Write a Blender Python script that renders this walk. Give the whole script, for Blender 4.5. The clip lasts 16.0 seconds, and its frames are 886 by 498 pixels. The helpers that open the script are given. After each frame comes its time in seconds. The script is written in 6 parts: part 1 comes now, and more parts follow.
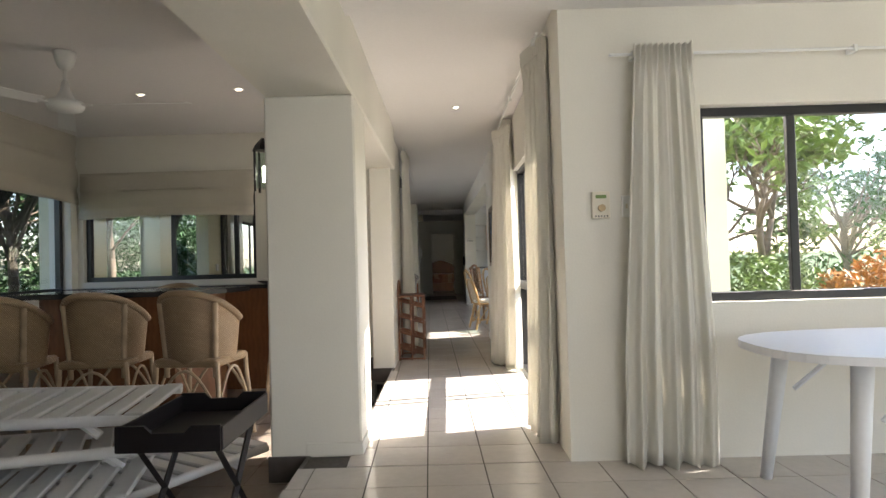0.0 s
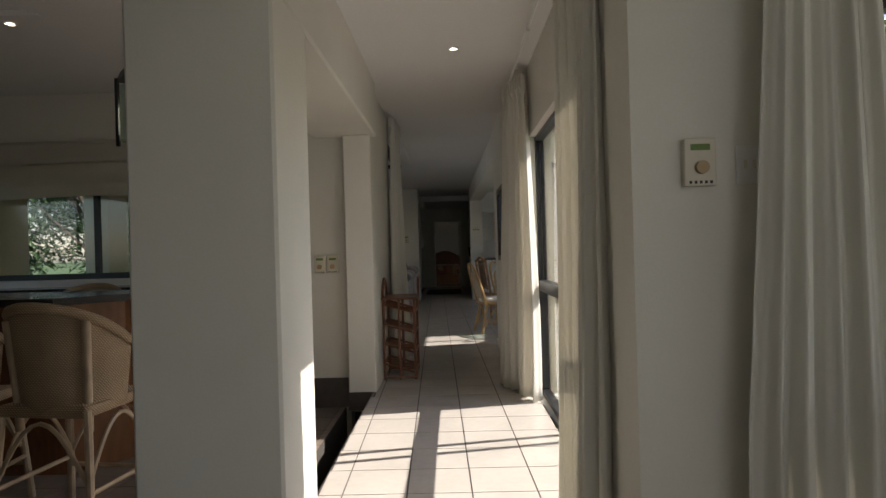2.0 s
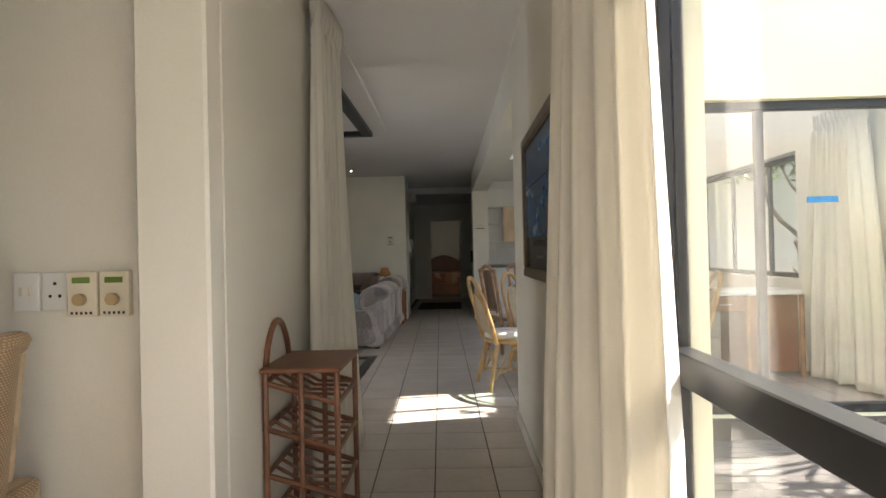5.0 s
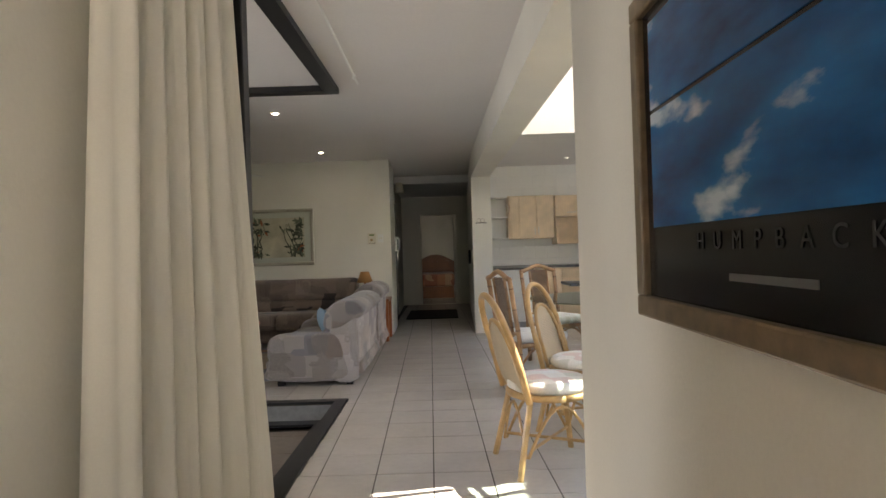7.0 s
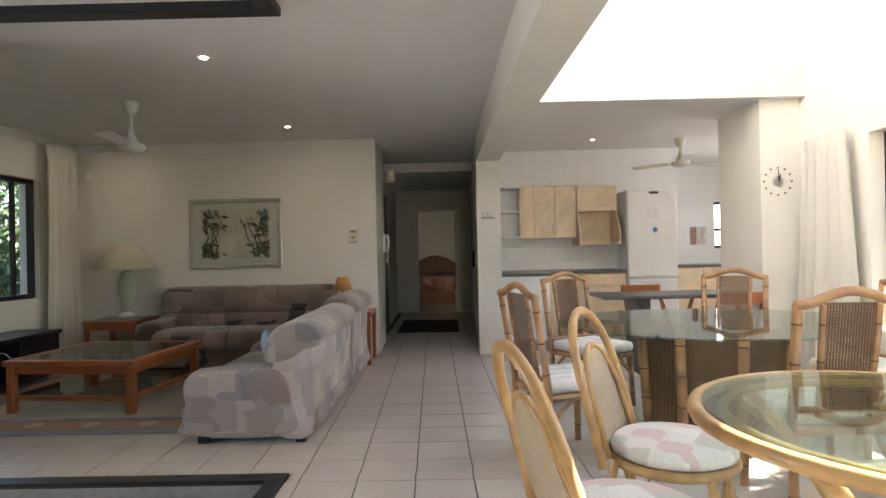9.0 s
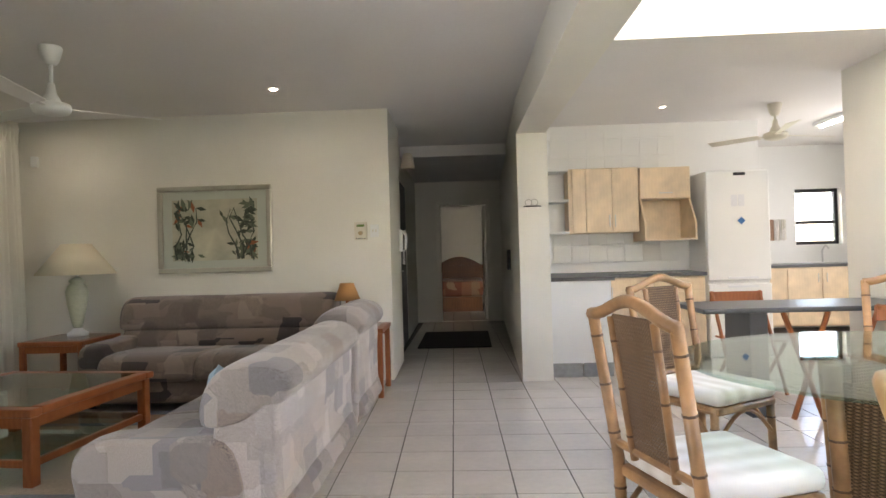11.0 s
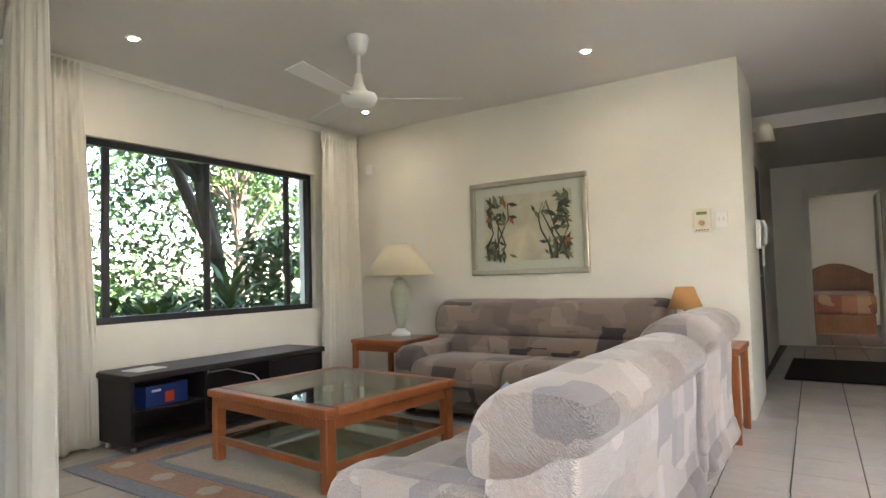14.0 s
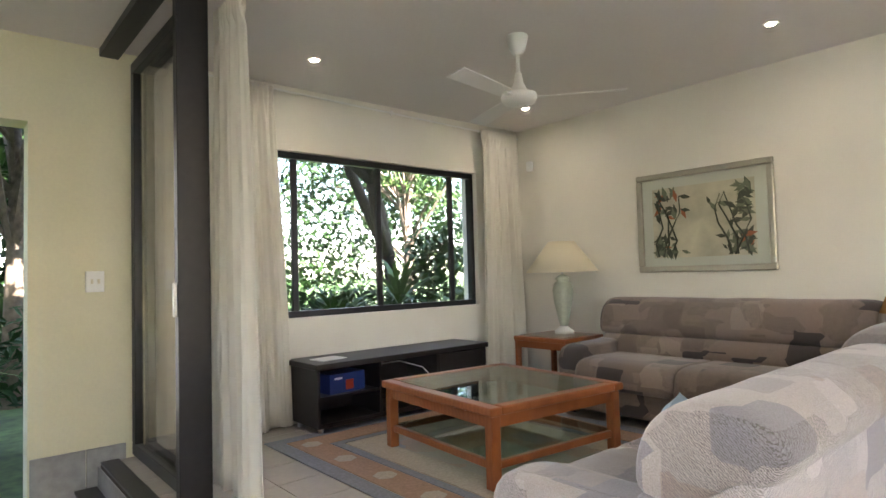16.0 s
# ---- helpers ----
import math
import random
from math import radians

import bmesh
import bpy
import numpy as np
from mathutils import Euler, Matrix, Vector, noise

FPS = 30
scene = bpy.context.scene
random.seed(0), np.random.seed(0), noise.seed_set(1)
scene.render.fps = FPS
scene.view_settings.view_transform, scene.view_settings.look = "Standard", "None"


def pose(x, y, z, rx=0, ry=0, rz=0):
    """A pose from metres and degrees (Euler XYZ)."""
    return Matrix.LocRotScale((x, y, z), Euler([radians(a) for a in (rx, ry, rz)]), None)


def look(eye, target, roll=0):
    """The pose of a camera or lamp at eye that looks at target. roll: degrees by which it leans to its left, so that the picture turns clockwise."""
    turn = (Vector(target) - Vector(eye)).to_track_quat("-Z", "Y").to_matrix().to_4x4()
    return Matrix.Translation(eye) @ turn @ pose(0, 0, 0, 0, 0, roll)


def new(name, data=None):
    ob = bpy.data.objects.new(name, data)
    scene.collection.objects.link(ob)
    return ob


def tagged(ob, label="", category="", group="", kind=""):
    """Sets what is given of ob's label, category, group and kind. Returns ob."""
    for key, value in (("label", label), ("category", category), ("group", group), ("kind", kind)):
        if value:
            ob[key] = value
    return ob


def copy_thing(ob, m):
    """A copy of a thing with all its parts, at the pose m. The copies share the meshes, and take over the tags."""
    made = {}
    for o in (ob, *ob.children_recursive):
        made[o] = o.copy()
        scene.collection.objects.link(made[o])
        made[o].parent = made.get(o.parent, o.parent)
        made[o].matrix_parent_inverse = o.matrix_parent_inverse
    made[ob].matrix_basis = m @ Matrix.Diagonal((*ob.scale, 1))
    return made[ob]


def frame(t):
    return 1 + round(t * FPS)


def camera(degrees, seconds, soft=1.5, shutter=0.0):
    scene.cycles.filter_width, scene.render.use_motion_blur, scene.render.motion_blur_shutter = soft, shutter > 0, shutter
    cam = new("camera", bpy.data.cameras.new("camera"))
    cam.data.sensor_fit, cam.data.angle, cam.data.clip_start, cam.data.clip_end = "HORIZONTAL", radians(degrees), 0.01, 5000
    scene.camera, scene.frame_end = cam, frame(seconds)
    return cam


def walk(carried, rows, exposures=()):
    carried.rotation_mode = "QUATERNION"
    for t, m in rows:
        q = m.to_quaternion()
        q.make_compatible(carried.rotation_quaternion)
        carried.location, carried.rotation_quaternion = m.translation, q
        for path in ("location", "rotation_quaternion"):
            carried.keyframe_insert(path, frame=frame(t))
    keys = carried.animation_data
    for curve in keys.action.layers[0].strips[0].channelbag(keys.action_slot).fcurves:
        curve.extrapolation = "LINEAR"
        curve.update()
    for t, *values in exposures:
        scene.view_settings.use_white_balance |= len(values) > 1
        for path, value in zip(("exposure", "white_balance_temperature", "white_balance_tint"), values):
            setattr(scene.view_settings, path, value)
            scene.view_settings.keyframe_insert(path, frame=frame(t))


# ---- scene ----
cam = camera(74.2, 16.0)
PATH = [
    (0, (0.564, -0.486, 1.138), (0.559, 1.514, 1.176), -1.6),
    (0.5, (0.589, -0.252, 1.133), (0.583, 1.748, 1.164), -1.5),
    (1, (0.592, 0.094, 1.156), (0.575, 2.094, 1.175), -1.5),
    (1.5, (0.62, 0.482, 1.136), (0.602, 2.482, 1.153), -1.5),
    (2, (0.663, 0.931, 1.17), (0.631, 2.931, 1.172), -1.6),
    (2.5, (0.692, 1.378, 1.18), (0.661, 3.378, 1.18), -1.7),
    (3, (0.745, 1.887, 1.177), (0.711, 3.886, 1.173), -1.7),
    (3.5, (0.748, 2.391, 1.156), (0.711, 4.39, 1.153), -1.7),
    (4, (0.777, 2.901, 1.17), (0.74, 4.9, 1.168), -1.6),
    (4.5, (0.823, 3.4, 1.187), (0.775, 5.399, 1.193), -1.1),
    (5, (0.775, 3.983, 1.178), (0.732, 5.982, 1.193), -1.3),
    (7.3, (0.691, 6.153, 1.218), (0.686, 8.153, 1.225), -1.7),
    (7.5, (0.737, 6.346, 1.221), (0.722, 8.346, 1.236), -1.3),
    (7.6, (0.761, 6.443, 1.214), (0.738, 8.443, 1.228), -1.2),
    (8, (0.764, 6.786, 1.22), (0.747, 8.786, 1.228), -1.2),
    (10.5, (0.677, 8.605, 1.222), (0.63, 10.604, 1.233), -1.4),
    (11, (0.628, 9.01, 1.187), (0.539, 11.008, 1.205), -1.6),
    (11.5, (0.542, 9.354, 1.156), (0.318, 11.341, 1.183), -1.6),
    (12, (0.51, 9.663, 1.155), (0.112, 11.623, 1.184), -1.7),
    (12.5, (0.501, 9.822, 1.143), (-0.133, 11.719, 1.185), -1.9),
    (13, (0.473, 9.886, 1.138), (-0.364, 11.701, 1.191), -1.9),
    (13.5, (0.419, 9.911, 1.081), (-0.561, 11.652, 1.164), -1.9),
    (14, (0.4, 9.921, 1.063), (-0.71, 11.582, 1.16), -1.6),
    (14.5, (0.434, 9.921, 1.103), (-0.815, 11.48, 1.185), -1.9),
    (15, (0.424, 9.96, 1.108), (-0.947, 11.414, 1.192), -1.7),
    (15.5, (0.405, 9.909, 1.107), (-1.043, 11.286, 1.191), -1.5),
    (16, (0.405, 9.911, 1.106), (-1.113, 11.21, 1.192), -1.6),
]
EXPOSE = [
    (0.0, 2.15, 6600, 14), (1.0, 1.5, 6600, 14), (2.0, 0.65, 6600, 14), (2.6, 0.65, 6600, 14), (3.2, 1.15, 6600, 14), (4.0, 1.75, 6800, 14),
    (5.0, 2.05, 6800, 14), (7.4, 2.72, 7000, 17), (8.2, 2.8, 6900, 18), (10.3, 3.45, 6900, 17), (11.5, 3.65, 6800, 17), (12.5, 3.75, 6800, 17), (13.3, 3.95, 6800, 17), (14.5, 4.25, 6800, 17), (15.2, 4.2, 6800, 17), (16.0, 4.0, 6800, 17),
]
walk(cam, [(t, look(eye, target, roll)) for t, eye, target, roll in PATH], EXPOSE)

# ---- world, sun ----
world = bpy.data.worlds.new("sky")
scene.world = world
world.use_nodes = True
wn = world.node_tree.nodes
sky = wn.new("ShaderNodeTexSky")
sky.sky_type = "NISHITA"
sky.sun_disc = False
sky.sun_elevation = radians(43)
sky.sun_rotation = radians(78)
world.node_tree.links.new(sky.outputs[0], wn["Background"].inputs[0])
wn["Background"].inputs[1].default_value = 0.15
sun_data = bpy.data.lights.new("sun", "SUN")
sun_data.energy, sun_data.angle, sun_data.color = 5.0, radians(0.5), (1.0, 0.95, 0.86)
sun = new("sun", sun_data)
sun.matrix_world = look((10.0, 2.0, 9.5), (0, 0, 0))


def fill_lamp(x, y, z, tx, ty, tz, w, h, power, spread=180):
    d = bpy.data.lights.new("fill_light", "AREA")
    d.shape, d.size, d.size_y, d.energy, d.color = "RECTANGLE", w, h, power, (0.93, 0.97, 1.0)
    d.spread = radians(spread)
    o = new("fill_light", d)
    o.matrix_world = look((x, y, z), (tx, ty, tz))


# added unseen lamp before the solid south wall, lighting the start room
fill_lamp(2.2, -3.9, 1.3, 2.2, 2.0, 1.25, 2.6, 2.0, 15)
# added unseen lamp before the solid east wall, brightening the kitchen
fill_lamp(6.15, 15.0, 1.5, 3.0, 14.9, 1.1, 1.6, 1.2, 5)
# added lamp in the patio's open side, for sky light, brightening the corridor wall
fill_lamp(-3.72, 9.5, 1.15, 1.0, 9.5, 1.1, 1.4, 1.7, 4, 100)


# ---- materials ----
def mat(name, color, rough=0.6, metal=0.0, grain=0.0, scale=40.0, bump=0.0, stain=0.0, stain_scale=1.5, spec=0.5, coat=0.0, sheen=0.0, obj_random=0.0):
    m = bpy.data.materials.new(name)
    m.use_nodes = True
    nt = m.node_tree
    N, L = nt.nodes, nt.links
    b = N["Principled BSDF"]
    b.inputs["Base Color"].default_value = (*color, 1)
    b.inputs["Roughness"].default_value = rough
    b.inputs["Metallic"].default_value = metal
    b.inputs["Specular IOR Level"].default_value = spec
    b.inputs["Coat Weight"].default_value = coat
    b.inputs["Sheen Weight"].default_value = sheen
    tc = N.new("ShaderNodeTexCoord")
    col = None
    if grain or stain or obj_random:
        rgb = N.new("ShaderNodeRGB")
        rgb.outputs[0].default_value = (*color, 1)
        col = rgb.outputs[0]
        for amount, sc in ((grain, scale), (stain, stain_scale)):
            if amount:
                n = N.new("ShaderNodeTexNoise")
                n.inputs["Scale"].default_value = sc
                n.inputs["Detail"].default_value = 5
                L.new(tc.outputs["Object"], n.inputs["Vector"])
                r = N.new("ShaderNodeMapRange")
                r.inputs["From Min"].default_value, r.inputs["From Max"].default_value = 0.3, 0.7
                r.inputs["To Min"].default_value, r.inputs["To Max"].default_value = 1 - amount, 1 + amount * 0.5
                L.new(n.outputs[0], r.inputs["Value"])
                mx = N.new("ShaderNodeVectorMath")
                mx.operation = "SCALE"
                L.new(col, mx.inputs[0])
                L.new(r.outputs[0], mx.inputs["Scale"])
                col = mx.outputs[0]
        if obj_random:
            oi = N.new("ShaderNodeObjectInfo")
            r = N.new("ShaderNodeMapRange")
            r.inputs["To Min"].default_value, r.inputs["To Max"].default_value = 1 - obj_random, 1 + obj_random
            L.new(oi.outputs["Random"], r.inputs["Value"])
            mx = N.new("ShaderNodeVectorMath")
            mx.operation = "SCALE"
            L.new(col, mx.inputs[0])
            L.new(r.outputs[0], mx.inputs["Scale"])
            col = mx.outputs[0]
        L.new(col, b.inputs["Base Color"])
    if bump:
        n = N.new("ShaderNodeTexNoise")
        n.inputs["Scale"].default_value = scale
        n.inputs["Detail"].default_value = 4
        L.new(tc.outputs["Object"], n.inputs["Vector"])
        bp = N.new("ShaderNodeBump")
        bp.inputs["Strength"].default_value = bump
        bp.inputs["Distance"].default_value = 0.01
        L.new(n.outputs[0], bp.inputs["Height"])
        L.new(bp.outputs[0], b.inputs["Normal"])
    return m


def emit_mat(name, color, strength):
    m = mat(name, color, 0.5)
    b = m.node_tree.nodes["Principled BSDF"]
    b.inputs["Emission Color"].default_value = (*color, 1)
    b.inputs["Emission Strength"].default_value = strength
    return m


def glass_mat(name, tint=(1, 1, 1), rough=0.0):
    """Thin window glass: clear with a mirror coat."""
    m = bpy.data.materials.new(name)
    m.use_nodes = True
    N, L = m.node_tree.nodes, m.node_tree.links
    out = N["Material Output"]
    N.remove(N["Principled BSDF"])
    tr, gl, mix, fr = N.new("ShaderNodeBsdfTransparent"), N.new("ShaderNodeBsdfGlossy"), N.new("ShaderNodeMixShader"), N.new("ShaderNodeLayerWeight")
    tr.inputs[0].default_value = (*tint, 1)
    gl.inputs["Roughness"].default_value = rough
    fr.inputs[0].default_value = 0.5
    po, ma = N.new("ShaderNodeMath"), N.new("ShaderNodeMath")
    po.operation, ma.operation = "POWER", "MULTIPLY_ADD"
    po.inputs[1].default_value = 5.0
    ma.inputs[1].default_value, ma.inputs[2].default_value = 0.94, 0.04
    L.new(fr.outputs["Facing"], po.inputs[0])
    L.new(po.outputs[0], ma.inputs[0])
    L.new(ma.outputs[0], mix.inputs[0])
    L.new(tr.outputs[0], mix.inputs[1])
    L.new(gl.outputs[0], mix.inputs[2])
    L.new(mix.outputs[0], out.inputs[0])
    return m


def wave_mat(name, c1, c2, scale, rough=0.6, axis="Z", bump=0.4, cross=True, distort=0.6, hole=0.0):
    """Woven cane or grained wood: two crossing bands of colour and relief."""
    m = bpy.data.materials.new(name)
    m.use_nodes = True
    N, L = m.node_tree.nodes, m.node_tree.links
    b = N["Principled BSDF"]
    b.inputs["Roughness"].default_value = rough
    tc = N.new("ShaderNodeTexCoord")
    hs = []
    for ax in ((axis, "X" if hole else "DIAGONAL") if cross else (axis,)):
        w = N.new("ShaderNodeTexWave")
        w.bands_direction = ax
        w.inputs["Scale"].default_value = scale
        w.inputs["Distortion"].default_value = distort
        w.inputs["Detail"].default_value = 2
        L.new(tc.outputs["Object"], w.inputs["Vector"])
        hs.append(w.outputs["Fac"])
    h = hs[0]
    if cross:
        mm = N.new("ShaderNodeMath")
        mm.operation = "MULTIPLY"
        L.new(hs[0], mm.inputs[0])
        L.new(hs[1], mm.inputs[1])
        h = mm.outputs[0]
    ns = N.new("ShaderNodeTexNoise")
    ns.inputs["Scale"].default_value = 6
    L.new(tc.outputs["Object"], ns.inputs["Vector"])
    ramp = N.new("ShaderNodeMix")
    ramp.data_type = "RGBA"
    L.new(h, ramp.inputs["Factor"])
    ramp.inputs["A"].default_value = (*c1, 1)
    ramp.inputs["B"].default_value = (*c2, 1)
    sc = N.new("ShaderNodeMapRange")
    sc.inputs["To Min"].default_value, sc.inputs["To Max"].default_value = 0.7, 1.25
    L.new(ns.outputs[0], sc.inputs["Value"])
    vm = N.new("ShaderNodeVectorMath")
    vm.operation = "SCALE"
    L.new(ramp.outputs["Result"], vm.inputs[0])
    L.new(sc.outputs[0], vm.inputs["Scale"])
    L.new(vm.outputs[0], b.inputs["Base Color"])
    bp = N.new("ShaderNodeBump")
    bp.inputs["Strength"].default_value = bump
    bp.inputs["Distance"].default_value = 0.004
    L.new(h, bp.inputs["Height"])
    L.new(bp.outputs[0], b.inputs["Normal"])
    if hole:
        # open weave: gaps where neither strand runs
        mxm, gt = N.new("ShaderNodeMath"), N.new("ShaderNodeMath")
        mxm.operation, gt.operation = "MAXIMUM", "LESS_THAN"
        gt.inputs[1].default_value = hole
        L.new(hs[0], mxm.inputs[0])
        L.new(hs[1], mxm.inputs[1])
        L.new(mxm.outputs[0], gt.inputs[0])
        tr, mix = N.new("ShaderNodeBsdfTransparent"), N.new("ShaderNodeMixShader")
        L.new(gt.outputs[0], mix.inputs[0])
        L.new(b.outputs[0], mix.inputs[1])
        L.new(tr.outputs[0], mix.inputs[2])
        L.new(mix.outputs[0], N["Material Output"].inputs[0])
    return m


def patch_mat(name, base, colors, scale, rough=0.9, scribble=0.0, warp=0.25):
    """Woven upholstery of angular patches with scribbled lines."""
    m = bpy.data.materials.new(name)
    m.use_nodes = True
    N, L = m.node_tree.nodes, m.node_tree.links
    b = N["Principled BSDF"]
    b.inputs["Roughness"].default_value = rough
    b.inputs["Sheen Weight"].default_value = 0.3
    b.inputs["Specular IOR Level"].default_value = 0.15
    tc = N.new("ShaderNodeTexCoord")
    v = N.new("ShaderNodeTexVoronoi")
    v.distance = "CHEBYCHEV"
    v.inputs["Scale"].default_value = scale
    v.inputs["Randomness"].default_value = 0.5
    L.new(tc.outputs["Object"], v.inputs["Vector"])
    sep = N.new("ShaderNodeSeparateColor")
    L.new(v.outputs["Color"], sep.inputs[0])
    cr = N.new("ShaderNodeValToRGB")
    cr.color_ramp.interpolation = "CONSTANT"
    while len(cr.color_ramp.elements) < len(colors) + 1:
        cr.color_ramp.elements.new(0.5)
    for i, c in enumerate([base] + list(colors)):
        e = cr.color_ramp.elements[i]
        e.position = 0.0 if i == 0 else 0.3 + 0.7 * (i - 1) / len(colors)
        e.color = (*c, 1)
    L.new(sep.outputs[0], cr.inputs[0])
    col = cr.outputs[0]
    w = N.new("ShaderNodeTexWave")
    w.bands_direction = "DIAGONAL"
    w.inputs["Scale"].default_value = scale * 15
    w.inputs["Distortion"].default_value = 8
    w.inputs["Detail"].default_value = 3
    w.inputs["Detail Scale"].default_value = 1.6
    L.new(tc.outputs["Object"], w.inputs["Vector"])
    v2 = N.new("ShaderNodeTexVoronoi")
    v2.distance = "CHEBYCHEV"
    v2.inputs["Scale"].default_value = scale * 0.75
    v2.inputs["Randomness"].default_value = 0.8
    L.new(tc.outputs["Object"], v2.inputs["Vector"])
    n2 = N.new("ShaderNodeSeparateColor")
    L.new(v2.outputs["Color"], n2.inputs[0])
    th = N.new("ShaderNodeMapRange")
    th.inputs["From Min"].default_value, th.inputs["From Max"].default_value = 0.58, 0.8
    L.new(w.outputs["Fac"], th.inputs["Value"])
    th2 = N.new("ShaderNodeMapRange")
    th2.inputs["From Min"].default_value, th2.inputs["From Max"].default_value = 0.28, 0.38
    th2.inputs["To Max"].default_value = scribble
    L.new(n2.outputs[0], th2.inputs["Value"])
    mu = N.new("ShaderNodeMath")
    mu.operation = "MULTIPLY"
    L.new(th.outputs[0], mu.inputs[0])
    L.new(th2.outputs[0], mu.inputs[1])
    mx = N.new("ShaderNodeMix")
    mx.data_type = "RGBA"
    L.new(mu.outputs[0], mx.inputs["Factor"])
    L.new(col, mx.inputs["A"])
    mx.inputs["B"].default_value = (*[c * 0.33 for c in base], 1)
    fine = N.new("ShaderNodeTexNoise")
    fine.inputs["Scale"].default_value = 220
    L.new(tc.outputs["Object"], fine.inputs["Vector"])
    fr = N.new("ShaderNodeMapRange")
    fr.inputs["To Min"].default_value, fr.inputs["To Max"].default_value = 0.6, 1.4
    L.new(fine.outputs[0], fr.inputs["Value"])
    vm = N.new("ShaderNodeVectorMath")
    vm.operation = "SCALE"
    L.new(mx.outputs["Result"], vm.inputs[0])
    L.new(fr.outputs[0], vm.inputs["Scale"])
    L.new(vm.outputs[0], b.inputs["Base Color"])
    bp = N.new("ShaderNodeBump")
    bp.inputs["Strength"].default_value = 0.3
    bp.inputs["Distance"].default_value = 0.003
    L.new(fine.outputs[0], bp.inputs["Height"])
    L.new(bp.outputs[0], b.inputs["Normal"])
    return m


M_WALL = mat("wall_paint", (0.8, 0.775, 0.7), 0.75, grain=0.02, scale=90, bump=0.08, stain=0.05)
M_CEIL = mat("ceiling_paint", (0.8, 0.78, 0.76), 0.85, stain=0.04, stain_scale=0.8, grain=0.02)
M_YELLOW = mat("pale_yellow_paint", (0.77, 0.74, 0.55), 0.8, grain=0.03, scale=60, bump=0.1, stain=0.06)
M_WHITE = mat("white_gloss", (0.82, 0.82, 0.8), 0.35, stain=0.03)
M_TILE = mat("glazed_floor_tile", (0.62, 0.575, 0.52), 0.22, grain=0.04, scale=25, stain=0.08, stain_scale=3, obj_random=0.05)
M_GROUT = mat("dark_grout", (0.09, 0.08, 0.07), 0.9, grain=0.2)
M_DARKTILE = mat("dark_slate_tile", (0.1, 0.085, 0.075), 0.4, grain=0.15, scale=18, stain=0.2)
M_GREYTILE = mat("grey_stone_tile", (0.36, 0.36, 0.35), 0.5, grain=0.15, scale=20, stain=0.2, obj_random=0.1)
M_BROWNTILE = mat("brown_floor_tile", (0.27, 0.22, 0.18), 0.35, grain=0.12, scale=18, stain=0.2, obj_random=0.1)
M_ALU = mat("black_anodised_aluminium", (0.02, 0.021, 0.024), 0.35, spec=0.5, grain=0.1)
M_GLASS = glass_mat("window_glass")
M_TGLASS = glass_mat("table_glass", (0.78, 0.88, 0.84))
M_CURTAIN = mat("cream_curtain", (0.85, 0.83, 0.76), 0.9, grain=0.03, scale=250, bump=0.05, stain=0.05, spec=0.1)
cn = M_CURTAIN.node_tree
c_tr, c_mix = cn.nodes.new("ShaderNodeBsdfTranslucent"), cn.nodes.new("ShaderNodeMixShader")
c_tr.inputs[0].default_value = (0.9, 0.86, 0.76, 1)
c_mix.inputs[0].default_value = 0.25
cn.links.new(cn.nodes["Principled BSDF"].outputs[0], c_mix.inputs[1])
cn.links.new(c_tr.outputs[0], c_mix.inputs[2])
cn.links.new(c_mix.outputs[0], cn.nodes["Material Output"].inputs[0])
M_CANE = wave_mat("woven_cane", (0.3, 0.2, 0.11), (0.62, 0.47, 0.31), 38, 0.55, "Z", 0.8)
M_CANEFRAME = mat("pale_cane_pole", (0.5, 0.38, 0.25), 0.45, grain=0.12, scale=12, stain=0.2, stain_scale=6)
M_RATTAN = mat("golden_rattan", (0.52, 0.32, 0.13), 0.35, grain=0.15, scale=14, stain=0.25, stain_scale=7, coat=0.2)
M_BAMBOO = mat("burnt_bamboo", (0.4, 0.22, 0.1), 0.4, grain=0.25, scale=10, stain=0.4, stain_scale=9, coat=0.2)
M_BAMBOODARK = mat("bamboo_node", (0.13, 0.07, 0.035), 0.5, grain=0.2)
M_REDCANE = mat("red_brown_cane", (0.2, 0.08, 0.04), 0.4, grain=0.2, scale=15, stain=0.25, stain_scale=8)
M_MESH = wave_mat("cane_mesh", (0.09, 0.05, 0.025), (0.36, 0.22, 0.12), 24, 0.55, "Z", 0.9, distort=0.2, hole=0.42)
M_MESHPALE = wave_mat("pale_cane_mesh", (0.45, 0.36, 0.24), (0.7, 0.6, 0.44), 30, 0.55, "Z", 0.9, distort=0.2, hole=0.3)
M_CUSHION = wave_mat("striped_cushion", (0.82, 0.79, 0.75), (0.7, 0.66, 0.6), 3.0, 0.9, "X", 0.05, False, 0.2)
M_FLORAL = patch_mat("floral_cushion", (0.75, 0.72, 0.66), [(0.6, 0.58, 0.5), (0.7, 0.55, 0.5), (0.8, 0.78, 0.73)], 9)
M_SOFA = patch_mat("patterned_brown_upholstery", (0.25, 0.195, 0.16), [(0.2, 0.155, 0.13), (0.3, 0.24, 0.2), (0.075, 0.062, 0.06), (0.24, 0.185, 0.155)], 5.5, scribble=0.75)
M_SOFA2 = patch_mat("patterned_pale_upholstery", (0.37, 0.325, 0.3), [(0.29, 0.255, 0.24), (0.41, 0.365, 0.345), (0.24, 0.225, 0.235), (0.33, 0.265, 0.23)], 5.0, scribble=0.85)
M_TEAK = wave_mat("orange_teak", (0.32, 0.1, 0.034), (0.37, 0.122, 0.042), 9, 0.3, "X", 0.0, False, 7.0)
